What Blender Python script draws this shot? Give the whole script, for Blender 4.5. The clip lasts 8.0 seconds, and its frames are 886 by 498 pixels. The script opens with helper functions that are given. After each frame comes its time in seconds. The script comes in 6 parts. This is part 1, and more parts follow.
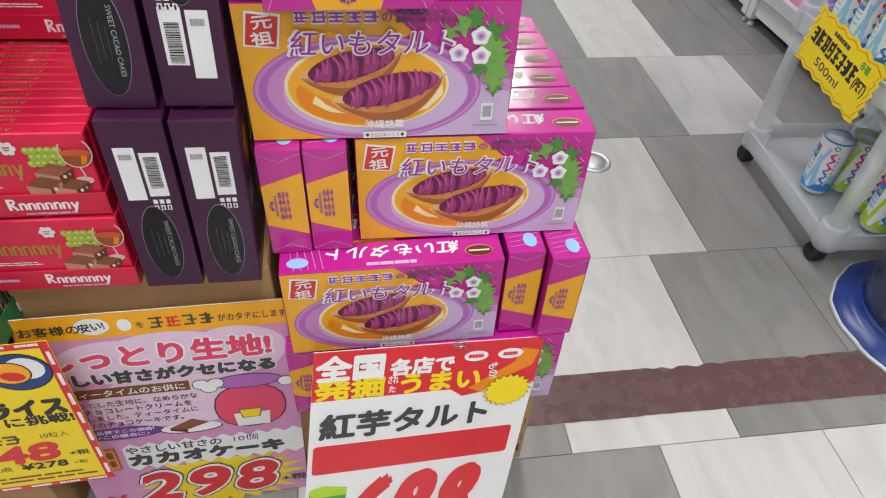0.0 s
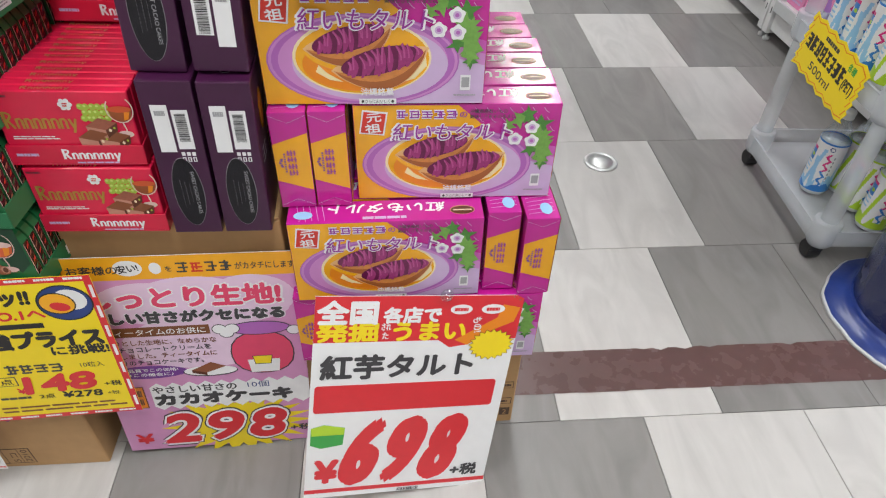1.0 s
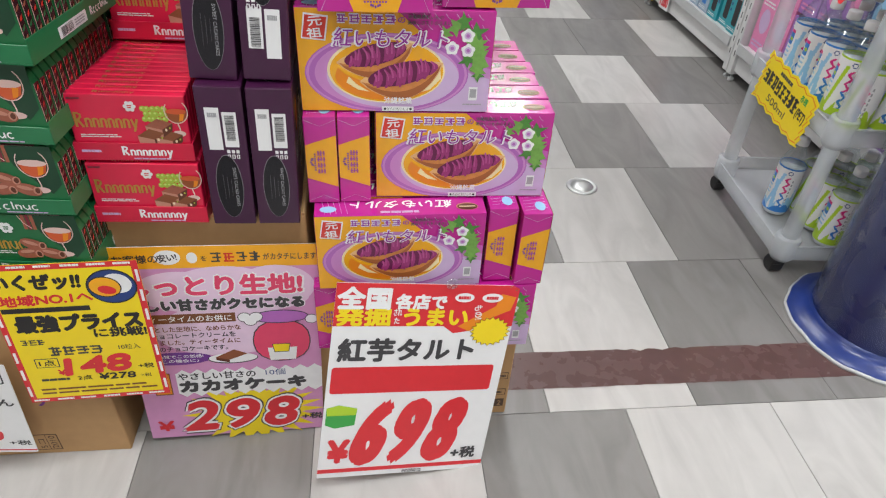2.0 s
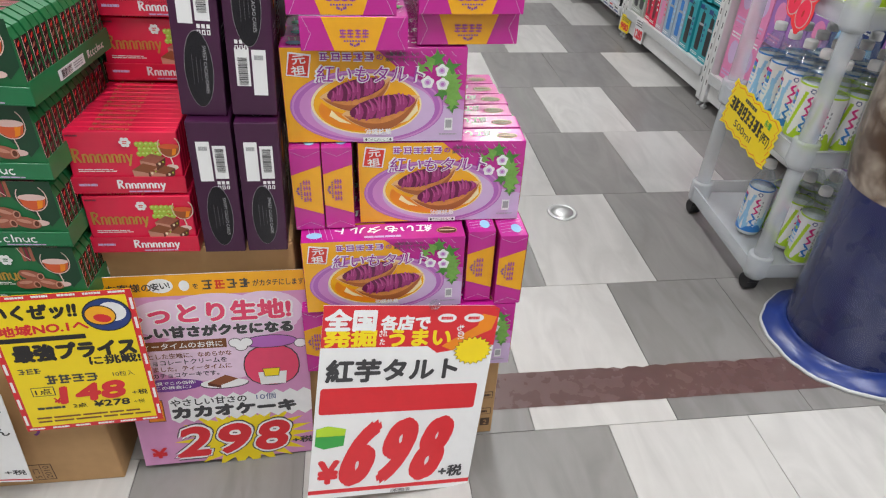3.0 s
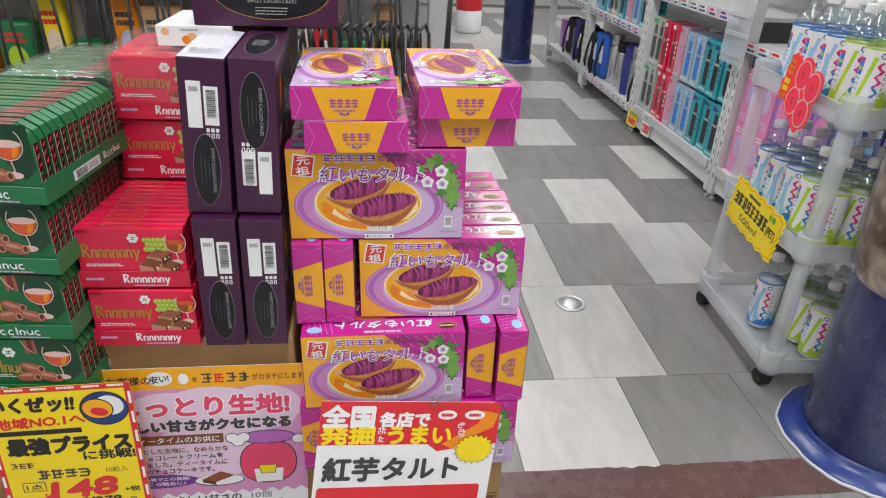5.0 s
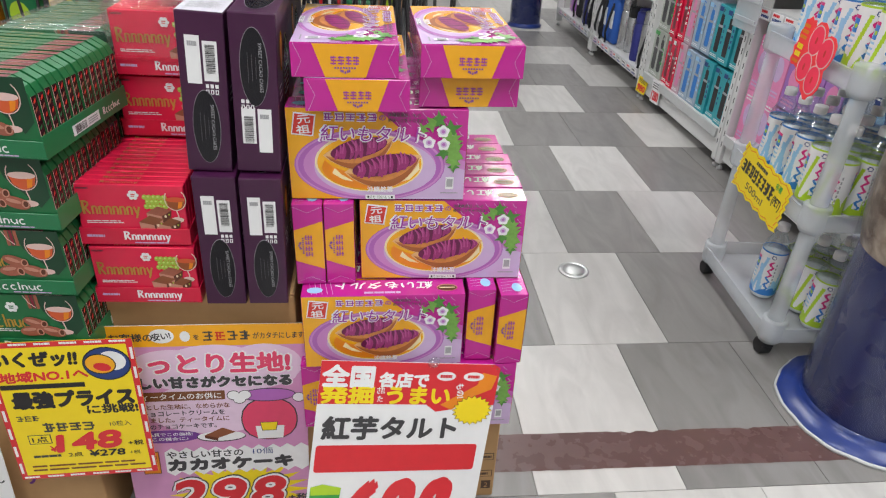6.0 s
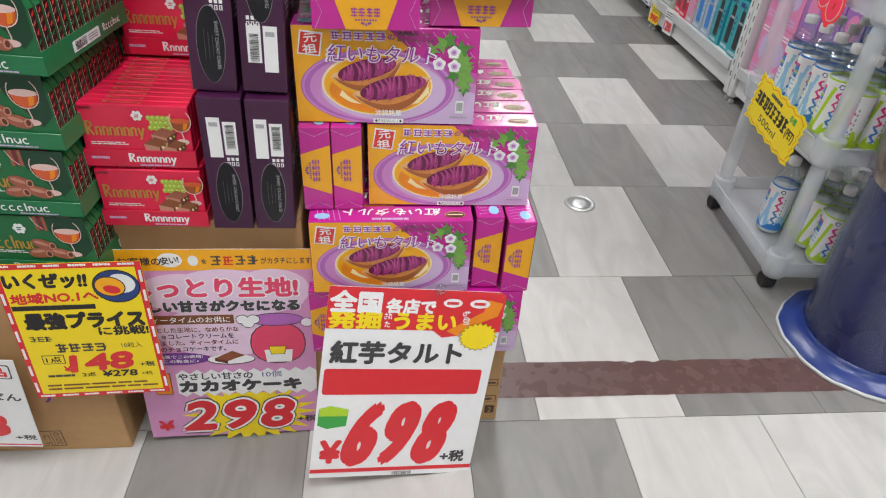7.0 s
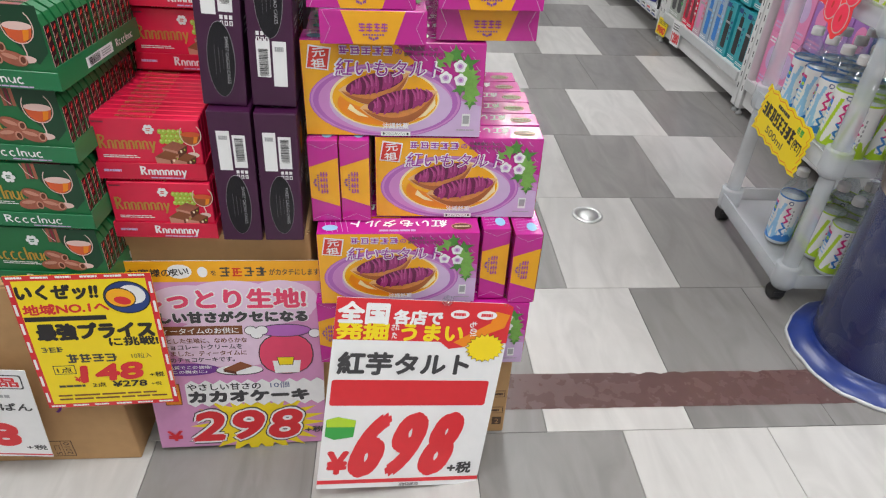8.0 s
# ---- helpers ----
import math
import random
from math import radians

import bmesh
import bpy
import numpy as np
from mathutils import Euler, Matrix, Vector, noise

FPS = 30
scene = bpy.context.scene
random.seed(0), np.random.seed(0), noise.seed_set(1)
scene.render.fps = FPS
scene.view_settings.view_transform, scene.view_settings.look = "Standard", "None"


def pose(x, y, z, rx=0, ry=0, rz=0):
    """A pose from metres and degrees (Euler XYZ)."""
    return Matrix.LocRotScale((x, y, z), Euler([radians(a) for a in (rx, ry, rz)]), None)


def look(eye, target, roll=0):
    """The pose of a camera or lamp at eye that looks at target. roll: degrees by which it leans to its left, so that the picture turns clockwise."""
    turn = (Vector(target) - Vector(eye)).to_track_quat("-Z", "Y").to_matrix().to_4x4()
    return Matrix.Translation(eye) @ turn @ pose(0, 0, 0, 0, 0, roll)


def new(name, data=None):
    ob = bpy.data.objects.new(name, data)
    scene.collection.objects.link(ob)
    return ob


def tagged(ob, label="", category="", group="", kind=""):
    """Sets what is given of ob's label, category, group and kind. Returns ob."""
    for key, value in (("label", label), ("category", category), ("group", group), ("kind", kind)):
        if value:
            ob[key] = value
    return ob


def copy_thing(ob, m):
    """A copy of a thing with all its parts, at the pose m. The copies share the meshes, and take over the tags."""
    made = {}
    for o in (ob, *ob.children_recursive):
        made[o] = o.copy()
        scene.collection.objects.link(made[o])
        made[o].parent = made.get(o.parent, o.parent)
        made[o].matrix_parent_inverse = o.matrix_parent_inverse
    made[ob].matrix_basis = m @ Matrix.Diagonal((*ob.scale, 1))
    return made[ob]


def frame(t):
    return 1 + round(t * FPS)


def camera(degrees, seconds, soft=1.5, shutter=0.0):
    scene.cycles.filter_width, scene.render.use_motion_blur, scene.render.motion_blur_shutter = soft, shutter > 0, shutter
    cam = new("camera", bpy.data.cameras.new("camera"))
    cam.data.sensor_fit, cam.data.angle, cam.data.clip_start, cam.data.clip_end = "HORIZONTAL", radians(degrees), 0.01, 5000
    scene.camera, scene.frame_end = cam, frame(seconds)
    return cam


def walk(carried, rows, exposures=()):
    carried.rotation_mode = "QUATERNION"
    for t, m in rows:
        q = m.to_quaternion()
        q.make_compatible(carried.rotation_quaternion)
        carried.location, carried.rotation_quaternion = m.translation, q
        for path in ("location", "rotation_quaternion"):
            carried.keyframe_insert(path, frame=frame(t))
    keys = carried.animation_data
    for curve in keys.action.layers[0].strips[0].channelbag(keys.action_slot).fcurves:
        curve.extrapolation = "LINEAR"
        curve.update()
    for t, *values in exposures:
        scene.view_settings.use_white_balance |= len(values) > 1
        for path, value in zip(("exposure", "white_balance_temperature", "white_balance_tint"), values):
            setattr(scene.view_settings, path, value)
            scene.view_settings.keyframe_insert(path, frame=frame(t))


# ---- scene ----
cam = camera(68.6, 8.0, 1.15)
PATH = [
    (0, (0.141, 0.234, 0.984), (0.385, 1.657, -0.4), 3.5),
    (0.5, (0.185, 0.155, 0.991), (0.369, 1.608, -0.371), 3.0),
    (1, (0.185, 0.105, 0.997), (0.327, 1.583, -0.344), 2.1),
    (1.5, (0.151, 0.043, 1.008), (0.318, 1.56, -0.286), 2.7),
    (1.7, (0.138, 0.013, 1.012), (0.33, 1.544, -0.261), 3.6),
    (2.8, (0.13, -0.067, 1.026), (0.379, 1.542, -0.135), 2.9),
    (3, (0.141, -0.071, 1.032), (0.386, 1.543, -0.124), 2.9),
    (3.5, (0.162, -0.078, 1.035), (0.392, 1.56, -0.09), 2.7),
    (4, (0.163, -0.081, 1.037), (0.37, 1.571, -0.072), 2.8),
    (4.5, (0.163, -0.074, 1.046), (0.364, 1.664, 0.077), 2.2),
    (4.7, (0.162, -0.071, 1.05), (0.367, 1.688, 0.121), 2.2),
    (5.8, (0.174, -0.069, 1.042), (0.362, 1.654, 0.043), 2.8),
    (6, (0.172, -0.072, 1.04), (0.356, 1.637, 0.018), 2.9),
    (6.5, (0.165, -0.079, 1.03), (0.346, 1.564, -0.095), 3.4),
    (7, (0.164, -0.074, 1.024), (0.34, 1.528, -0.161), 3.6),
    (7.5, (0.165, -0.077, 1.027), (0.321, 1.539, -0.142), 3.2),
    (8, (0.166, -0.079, 1.028), (0.316, 1.545, -0.13), 3.0),
]
EXPOSURE = 0.0
walk(cam, [(t, look(eye, target, roll)) for t, eye, target, roll in PATH], [(0.0, EXPOSURE), (8.0, EXPOSURE)])

# ---------------------------------------------------------------- world and light
world = bpy.data.worlds.new("world")
scene.world = world
world.use_nodes = True
world.node_tree.nodes["Background"].inputs[0].default_value = (0.9, 0.95, 1.0, 1)
world.node_tree.nodes["Background"].inputs[1].default_value = 0.02

CEIL = 2.7
TUBE_ROWS = [(0.3, -2.6), (-1.4, -0.1), (0.3, -0.1), (2.0, -0.1), (-1.4, 2.5), (0.5, 2.5), (1.25, 4.8), (2.7, 4.8), (1.7, 7.2)]
TUBE_POWER = 30.0


def tube_lamp(x, y):
    """The light of one ceiling fluorescent fitting."""
    data = bpy.data.lights.new("fluorescent_light", "AREA")
    data.shape, data.size, data.size_y, data.energy = "RECTANGLE", 0.22, 1.2, TUBE_POWER
    data.color = (0.975, 0.985, 1.0)
    lamp = new("fluorescent_light", data)
    lamp.matrix_world = pose(x, y, CEIL - 0.085)


for lx, ly in TUBE_ROWS:
    tube_lamp(lx, ly)


# ---------------------------------------------------------------- materials
def material(name, colour, rough=0.5, metal=0.0, grain=0.06, scale=60.0, bump=0.0, coat=0.0, spec=0.5, clear=0.0, wear=0.0):
    """A painted, printed or moulded surface: two scales of tone, faint relief."""
    m = bpy.data.materials.new(name)
    m.use_nodes = True
    nt = m.node_tree
    b = nt.nodes["Principled BSDF"]
    tc = nt.nodes.new("ShaderNodeTexCoord")
    n1 = nt.nodes.new("ShaderNodeTexNoise")
    n1.inputs["Scale"].default_value, n1.inputs["Detail"].default_value = scale, 6
    n2 = nt.nodes.new("ShaderNodeTexNoise")
    n2.inputs["Scale"].default_value, n2.inputs["Detail"].default_value = scale / 9, 3
    nt.links.new(tc.outputs["Object"], n1.inputs["Vector"])
    nt.links.new(tc.outputs["Object"], n2.inputs["Vector"])
    add = nt.nodes.new("ShaderNodeMath")
    add.operation = "ADD"
    nt.links.new(n1.outputs[0], add.inputs[0])
    nt.links.new(n2.outputs[0], add.inputs[1])
    mr = nt.nodes.new("ShaderNodeMapRange")
    mr.inputs["From Min"].default_value, mr.inputs["From Max"].default_value = 0.6, 1.4
    mr.inputs["To Min"].default_value, mr.inputs["To Max"].default_value = 1 - grain, 1 + grain
    nt.links.new(add.outputs[0], mr.inputs[0])
    mix = nt.nodes.new("ShaderNodeVectorMath")
    mix.operation = "SCALE"
    mix.inputs[0].default_value = colour
    nt.links.new(mr.outputs[0], mix.inputs["Scale"])
    nt.links.new(mix.outputs[0], b.inputs["Base Color"])
    b.inputs["Roughness"].default_value, b.inputs["Metallic"].default_value = rough, metal
    b.inputs["Coat Weight"].default_value, b.inputs["Coat Roughness"].default_value = coat, 0.12
    b.inputs["Specular IOR Level"].default_value = spec
    if wear:
        rr = nt.nodes.new("ShaderNodeMapRange")
        rr.inputs["From Min"].default_value, rr.inputs["From Max"].default_value = 0.6, 1.4
        rr.inputs["To Min"].default_value, rr.inputs["To Max"].default_value = max(0.03, rough - wear), min(1, rough + wear)
        nt.links.new(add.outputs[0], rr.inputs[0])
        nt.links.new(rr.outputs[0], b.inputs["Roughness"])
    if bump:
        bp = nt.nodes.new("ShaderNodeBump")
        bp.inputs["Strength"].default_value, bp.inputs["Distance"].default_value = bump, 0.002
        nt.links.new(add.outputs[0], bp.inputs["Height"])
        nt.links.new(bp.outputs[0], b.inputs["Normal"])
    if clear:
        b.inputs["Transmission Weight"].default_value = clear
    return m


def film(name, tint=(1, 1, 1), amount=0.12, rough=0.08, wrinkle=0.0, edge=0.35, haze=0.0):
    """Thin clear plastic: mostly see-through, with a gloss on top."""
    m = bpy.data.materials.new(name)
    m.use_nodes = True
    nt = m.node_tree
    nt.nodes.remove(nt.nodes["Principled BSDF"])
    out = nt.nodes["Material Output"]
    tr, gl = nt.nodes.new("ShaderNodeBsdfTransparent"), nt.nodes.new("ShaderNodeBsdfGlossy")
    mx = nt.nodes.new("ShaderNodeMixShader")
    fr = nt.nodes.new("ShaderNodeLayerWeight")
    fr.inputs["Blend"].default_value = 0.2
    ad = nt.nodes.new("ShaderNodeMath")
    ad.operation = "MULTIPLY_ADD"
    ad.inputs[1].default_value, ad.inputs[2].default_value = edge, amount
    tr.inputs[0].default_value = (*tint, 1)
    gl.inputs["Roughness"].default_value = rough
    nt.links.new(fr.outputs["Facing"], ad.inputs[0])
    nt.links.new(ad.outputs[0], mx.inputs[0])
    nt.links.new(tr.outputs[0], mx.inputs[1])
    nt.links.new(gl.outputs[0], mx.inputs[2])
    nt.links.new(mx.outputs[0], out.inputs[0])
    if haze:
        df, hz = nt.nodes.new("ShaderNodeBsdfDiffuse"), nt.nodes.new("ShaderNodeMixShader")
        df.inputs[0].default_value = (0.85, 0.85, 0.87, 1)
        hz.inputs[0].default_value = haze
        nt.links.new(mx.outputs[0], hz.inputs[1])
        nt.links.new(df.outputs[0], hz.inputs[2])
        nt.links.new(hz.outputs[0], out.inputs[0])
    if wrinkle:
        tc, nz, bp = nt.nodes.new("ShaderNodeTexCoord"), nt.nodes.new("ShaderNodeTexNoise"), nt.nodes.new("ShaderNodeBump")
        nz.inputs["Scale"].default_value, nz.inputs["Detail"].default_value, nz.inputs["Distortion"].default_value = 28, 3, 1.5
        bp.inputs["Strength"].default_value, bp.inputs["Distance"].default_value = wrinkle, 0.01
        nt.links.new(tc.outputs["Object"], nz.inputs["Vector"])
        nt.links.new(nz.outputs[0], bp.inputs["Height"])
        for node in (gl, fr):
            nt.links.new(bp.outputs[0], node.inputs["Normal"])
    return m


def tile_material(name, colour, streak):
    """Marbled vinyl floor tile: soft clouds and long veins, scuffed gloss, each tile of its own tone."""
    m = material(name, colour, rough=0.36, grain=0.05, scale=18, wear=0.10, bump=0.02)
    nt = m.node_tree
    b = nt.nodes["Principled BSDF"]
    base = b.inputs["Base Color"].links[0].from_socket
    info = nt.nodes.new("ShaderNodeObjectInfo")
    tc = nt.nodes.new("ShaderNodeTexCoord")
    mp = nt.nodes.new("ShaderNodeMapping")
    mp.inputs["Scale"].default_value = (9, 2.2, 1)
    off = nt.nodes.new("ShaderNodeVectorMath")
    off.operation = "SCALE"
    off.inputs[0].default_value = (31, 17, 5)
    nt.links.new(info.outputs["Random"], off.inputs["Scale"])
    nt.links.new(off.outputs[0], mp.inputs["Location"])
    nt.links.new(tc.outputs["Object"], mp.inputs["Vector"])
    nz = nt.nodes.new("ShaderNodeTexNoise")
    nz.inputs["Scale"].default_value, nz.inputs["Detail"].default_value, nz.inputs["Distortion"].default_value = 1.3, 8, 1.8
    nt.links.new(mp.outputs[0], nz.inputs["Vector"])
    tone = nt.nodes.new("ShaderNodeMapRange")
    tone.inputs["From Min"].default_value, tone.inputs["From Max"].default_value = 0.35, 0.68
    tone.inputs["To Min"].default_value, tone.inputs["To Max"].default_value = 1 + streak, 1 - streak
    nt.links.new(nz.outputs[0], tone.inputs[0])
    each = nt.nodes.new("ShaderNodeMapRange")
    each.inputs["To Min"].default_value, each.inputs["To Max"].default_value = 0.93, 1.06
    nt.links.new(info.outputs["Random"], each.inputs[0])
    mul = nt.nodes.new("ShaderNodeMath")
    mul.operation = "MULTIPLY"
    nt.links.new(tone.outputs[0], mul.inputs[0])
    nt.links.new(each.outputs[0], mul.inputs[1])
    sc = nt.nodes.new("ShaderNodeVectorMath")
    sc.operation = "SCALE"
    nt.links.new(base, sc.inputs[0])
    nt.links.new(mul.outputs[0], sc.inputs["Scale"])
    nt.links.new(sc.outputs[0], b.inputs["Base Color"])
    return m


M = {}


def ink(key, colour, rough=0.35, **more):
    """A named colour of print or paint, made once."""
    if key not in M:
        M[key] = material(key, colour, rough, **more)
    return M[key]


MAGENTA = ink("magenta_card", (0.51, 0.012, 0.27), 0.22, coat=0.6, grain=0.05)
AMBER = ink("amber_print", (0.82, 0.39, 0.012), 0.26, coat=0.3)
ORANGE = ink("orange_print", (0.78, 0.24, 0.01), 0.28)
LILAC = ink("lilac_print", (0.42, 0.13, 0.45), 0.28)
PALE_LILAC = ink("pale_lilac_print", (0.58, 0.42, 0.64), 0.28)
CREAM = ink("cream_print", (0.80, 0.66, 0.46), 0.3)
CRUST = ink("crust_print", (0.58, 0.22, 0.055), 0.3, grain=0.25, scale=200)
CRUST_RIM = ink("crust_rim_print", (0.76, 0.44, 0.19), 0.3)
POTATO = ink("potato_print", (0.13, 0.008, 0.062), 0.3, grain=0.2, scale=300)
POTATO_MID = ink("potato_mid_print", (0.32, 0.032, 0.165), 0.3, grain=0.2, scale=300)
POTATO_LIGHT = ink("potato_highlight_print", (0.46, 0.085, 0.26), 0.3)
CRUST_SHADE = ink("crust_shade_print", (0.36, 0.11, 0.03), 0.3)
MAUVE = ink("mauve_print", (0.54, 0.10, 0.42), 0.28)
MAUVE_PALE = ink("pale_mauve_print", (0.57, 0.24, 0.54), 0.28)
SHEEN = ink("pale_yellow_print", (0.86, 0.72, 0.40), 0.28)
GLASS_EDGE = ink("pale_rose_print", (0.72, 0.50, 0.46), 0.28)
LIQUEUR = ink("liqueur_print", (0.62, 0.10, 0.03), 0.28)
BRANDY = ink("brandy_print", (0.30, 0.075, 0.02), 0.28)
ROLL = ink("roll_chocolate_print", (0.33, 0.10, 0.06), 0.3, grain=0.2, scale=250)
ROLL_LIGHT = ink("roll_highlight_print", (0.52, 0.24, 0.17), 0.3)
GRAPE_LIGHT = ink("grape_highlight_print", (0.58, 0.68, 0.20), 0.3)
WHITE_MOTTLE = ink("mottled_white_paper", (0.62, 0.60, 0.66), 0.4, grain=0.25, scale=120)
WHITE = ink("white_print", (0.80, 0.80, 0.80), 0.3)
PAPER = ink("white_paper", (0.78, 0.78, 0.78), 0.38, grain=0.03)
BLACK = ink("black_print", (0.02, 0.018, 0.02), 0.35)
CHARCOAL = ink("charcoal_print", (0.05, 0.048, 0.052), 0.35)
STAMP = ink("stamp_red_print", (0.62, 0.035, 0.02), 0.32)
RED = ink("price_red_print", (0.66, 0.025, 0.035), 0.32)
RUBY = ink("ruby_card", (0.72, 0.013, 0.062), 0.26, coat=0.35)
RUBY_DARK = ink("ruby_tray_card", (0.64, 0.012, 0.052), 0.3, coat=0.2)
WINE = ink("wine_print", (0.19, 0.018, 0.035), 0.3)
WINE_DARK = ink("dark_wine_print", (0.055, 0.014, 0.018), 0.26, grain=0.3, scale=160, coat=0.3)
GOLD = ink("gold_foil", (0.62, 0.36, 0.07), 0.3, metal=0.6)
GREEN_LEAF = ink("leaf_green_print", (0.17, 0.36, 0.07), 0.3, grain=0.2, scale=250)
LEAF_DARK = ink("dark_leaf_print", (0.07, 0.23, 0.04), 0.3, grain=0.2, scale=250)
GRAPE = ink("grape_print", (0.36, 0.48, 0.05), 0.3)
CHOC = ink("chocolate_print", (0.11, 0.028, 0.012), 0.3)
CHOC_LIGHT = ink("milk_chocolate_print", (0.24, 0.075, 0.03), 0.3)
GREEN_CARD = ink("bottle_green_card", (0.010, 0.135, 0.042), 0.36, coat=0.1)
GREEN_TRAY = ink("green_tray_card", (0.012, 0.165, 0.06), 0.3, coat=0.2)
GREEN_DARK = ink("deep_green_card", (0.008, 0.05, 0.022), 0.28)
ROSE = ink("rose_print", (0.55, 0.20, 0.15), 0.3)
PLUM = ink("plum_card", (0.050, 0.008, 0.041), 0.32, coat=0.12, grain=0.16, scale=25, wear=0.08, bump=0.04)
PLUM_BLACK = ink("plum_black_print", (0.008, 0.007, 0.011), 0.22)
KRAFT = ink("kraft_card", (0.46, 0.27, 0.12), 0.75, grain=0.1, scale=45, bump=0.12)
KRAFT_DARK = ink("kraft_print", (0.09, 0.05, 0.03), 0.7)
TAPE = ink("brown_line_tape", (0.115, 0.062, 0.058), 0.27, grain=0.18, scale=30, wear=0.08, bump=0.03)
PINK = ink("pink_poster_print", (0.62, 0.28, 0.50), 0.34)
PINK_PALE = ink("pale_pink_print", (0.74, 0.55, 0.70), 0.34)
HOT_PINK = ink("hot_pink_print", (0.72, 0.06, 0.14), 0.34)
POSTER_AMBER = ink("poster_amber_print", (0.85, 0.40, 0.015), 0.34)
YELLOW = ink("yellow_paper", (0.86, 0.66, 0.012), 0.36, grain=0.03)
BROWN_INK = ink("brown_print", (0.19, 0.065, 0.02), 0.35)
VIOLET_INK = ink("violet_print", (0.17, 0.04, 0.28), 0.35)
GREEN_INK = ink("green_print", (0.04, 0.34, 0.06), 0.35)
NAVY_INK = ink("navy_print", (0.02, 0.05, 0.20), 0.35)
BLUE_INK = ink("blue_print", (0.03, 0.20, 0.58), 0.3)
SKY_INK = ink("sky_print", (0.30, 0.55, 0.78), 0.3)
LIME = ink("lime_print", (0.42, 0.62, 0.03), 0.3)
MAGENTA_INK = ink("magenta_print", (0.66, 0.02, 0.20), 0.3)
NEON_RED = ink("neon_red_paper", (0.95, 0.05, 0.06), 0.4)
NEON_PINK = ink("neon_pink_print", (0.92, 0.045, 0.10), 0.4)
DIM_INK = ink("dim_grey_print", (0.10, 0.095, 0.10), 0.35)
TITLE = ink("title_purple_print", (0.30, 0.03, 0.30), 0.28)
CARD_BLUE = ink("grey_blue_card", (0.33, 0.42, 0.52), 0.35)
CARD_ROSE = ink("grey_rose_card", (0.52, 0.36, 0.42), 0.35)
CARD_SAGE = ink("grey_sage_card", (0.40, 0.43, 0.38), 0.35)
GREY_INK = ink("grey_print", (0.35, 0.35, 0.36), 0.4)
PILLAR_BLUE = ink("navy_vinyl", (0.015, 0.024, 0.105), 0.28, grain=0.25, scale=14, wear=0.12, bump=0.1, coat=0.2)
FLANGE_BLUE = ink("blue_rubber", (0.012, 0.035, 0.20), 0.3, grain=0.2, scale=40, bump=0.15)
STEEL_WHITE = ink("white_steel", (0.66, 0.66, 0.65), 0.35, grain=0.04)
STEEL_CREAM = ink("grey_steel", (0.52, 0.53, 0.53), 0.4, grain=0.05)
CHROME = ink("brushed_steel", (0.72, 0.73, 0.72), 0.42, metal=0.9, grain=0.08)
BLACK_WIRE = ink("black_wire", (0.012, 0.012, 0.013), 0.35)
BLACK_RUBBER = ink("black_rubber", (0.015, 0.015, 0.016), 0.55, bump=0.1)
TEAL = ink("teal_card", (0.03, 0.33, 0.38), 0.35)
PINK_CARD = ink("pink_card", (0.74, 0.24, 0.45), 0.35)
PURPLE_CARD = ink("purple_card", (0.36, 0.16, 0.48), 0.35)
SILVER = ink("silver_steel", (0.55, 0.55, 0.56), 0.25, metal=0.9)
BAG_BLUE = ink("blue_nylon", (0.02, 0.10, 0.42), 0.7, bump=0.3)
BAG_BLACK = ink("black_nylon", (0.012, 0.012, 0.014), 0.7, bump=0.3)
BAG_NAVY = ink("navy_nylon", (0.025, 0.03, 0.20), 0.6, bump=0.3)
WALL_PAINT = ink("white_wall_paint", (0.5, 0.5, 0.49), 0.6, grain=0.05, scale=12, bump=0.05)
CEILING_PAINT = ink("ceiling_board", (0.6, 0.6, 0.59), 0.8, grain=0.05, scale=90, bump=0.2)
JOINT = ink("floor_joint", (0.11, 0.105, 0.10), 0.7, grain=0.2)
TILE_WHITE = tile_material("pale_marbled_tile", (0.50, 0.485, 0.465), 0.09)
TILE_GREY = tile_material("grey_marbled_tile", (0.230, 0.219, 0.210), 0.13)
CART_PLASTIC = ink("frosted_plastic", (0.68, 0.71, 0.74), 0.42, grain=0.03, clear=0.0)
CART_PLASTIC.node_tree.nodes["Principled BSDF"].inputs["Alpha"].default_value = 0.34
BOTTLE_CLEAR = ink("clear_bottle_plastic", (0.78, 0.84, 0.86), 0.07, coat=1.0, clear=0.25, grain=0.08)
CLEAR_PET = film("clear_shoulder_plastic", (0.93, 0.96, 0.97), 0.10, 0.06)
WRAP = film("clear_wrap", (1, 1, 1), 0.05, 0.16, 0.5, 0.35, 0.03)
CLEAR_SHEET = film("clear_vinyl_sheet", (0.95, 0.96, 0.98), 0.005, 0.14, 0.12)
GLOW = bpy.data.materials.new("tube_glow")
GLOW.use_nodes = True
GLOW.node_tree.nodes["Principled BSDF"].inputs["Emission Color"].default_value = (1, 0.98, 0.95, 1)
GLOW.node_tree.nodes["Principled BSDF"].inputs["Emission Strength"].default_value = 6.0


# ---------------------------------------------------------------- mesh helpers
def finish(bm, name, mats, parent=None, smooth=False, label=""):
    """Links a bmesh as one mesh object, under a thing or part."""
    me = bpy.data.meshes.new(name)
    bm.normal_update()
    bm.to_mesh(me)
    bm.free()
    for m in mats if isinstance(mats, (list, tuple)) else [mats]:
        me.materials.append(m)
    if smooth:
        me.polygons.foreach_set("use_smooth", [True] * len(me.polygons))
    ob = new(name, me)
    if parent:
        ob.parent = parent
    if label:
        ob["label"] = label
    return ob


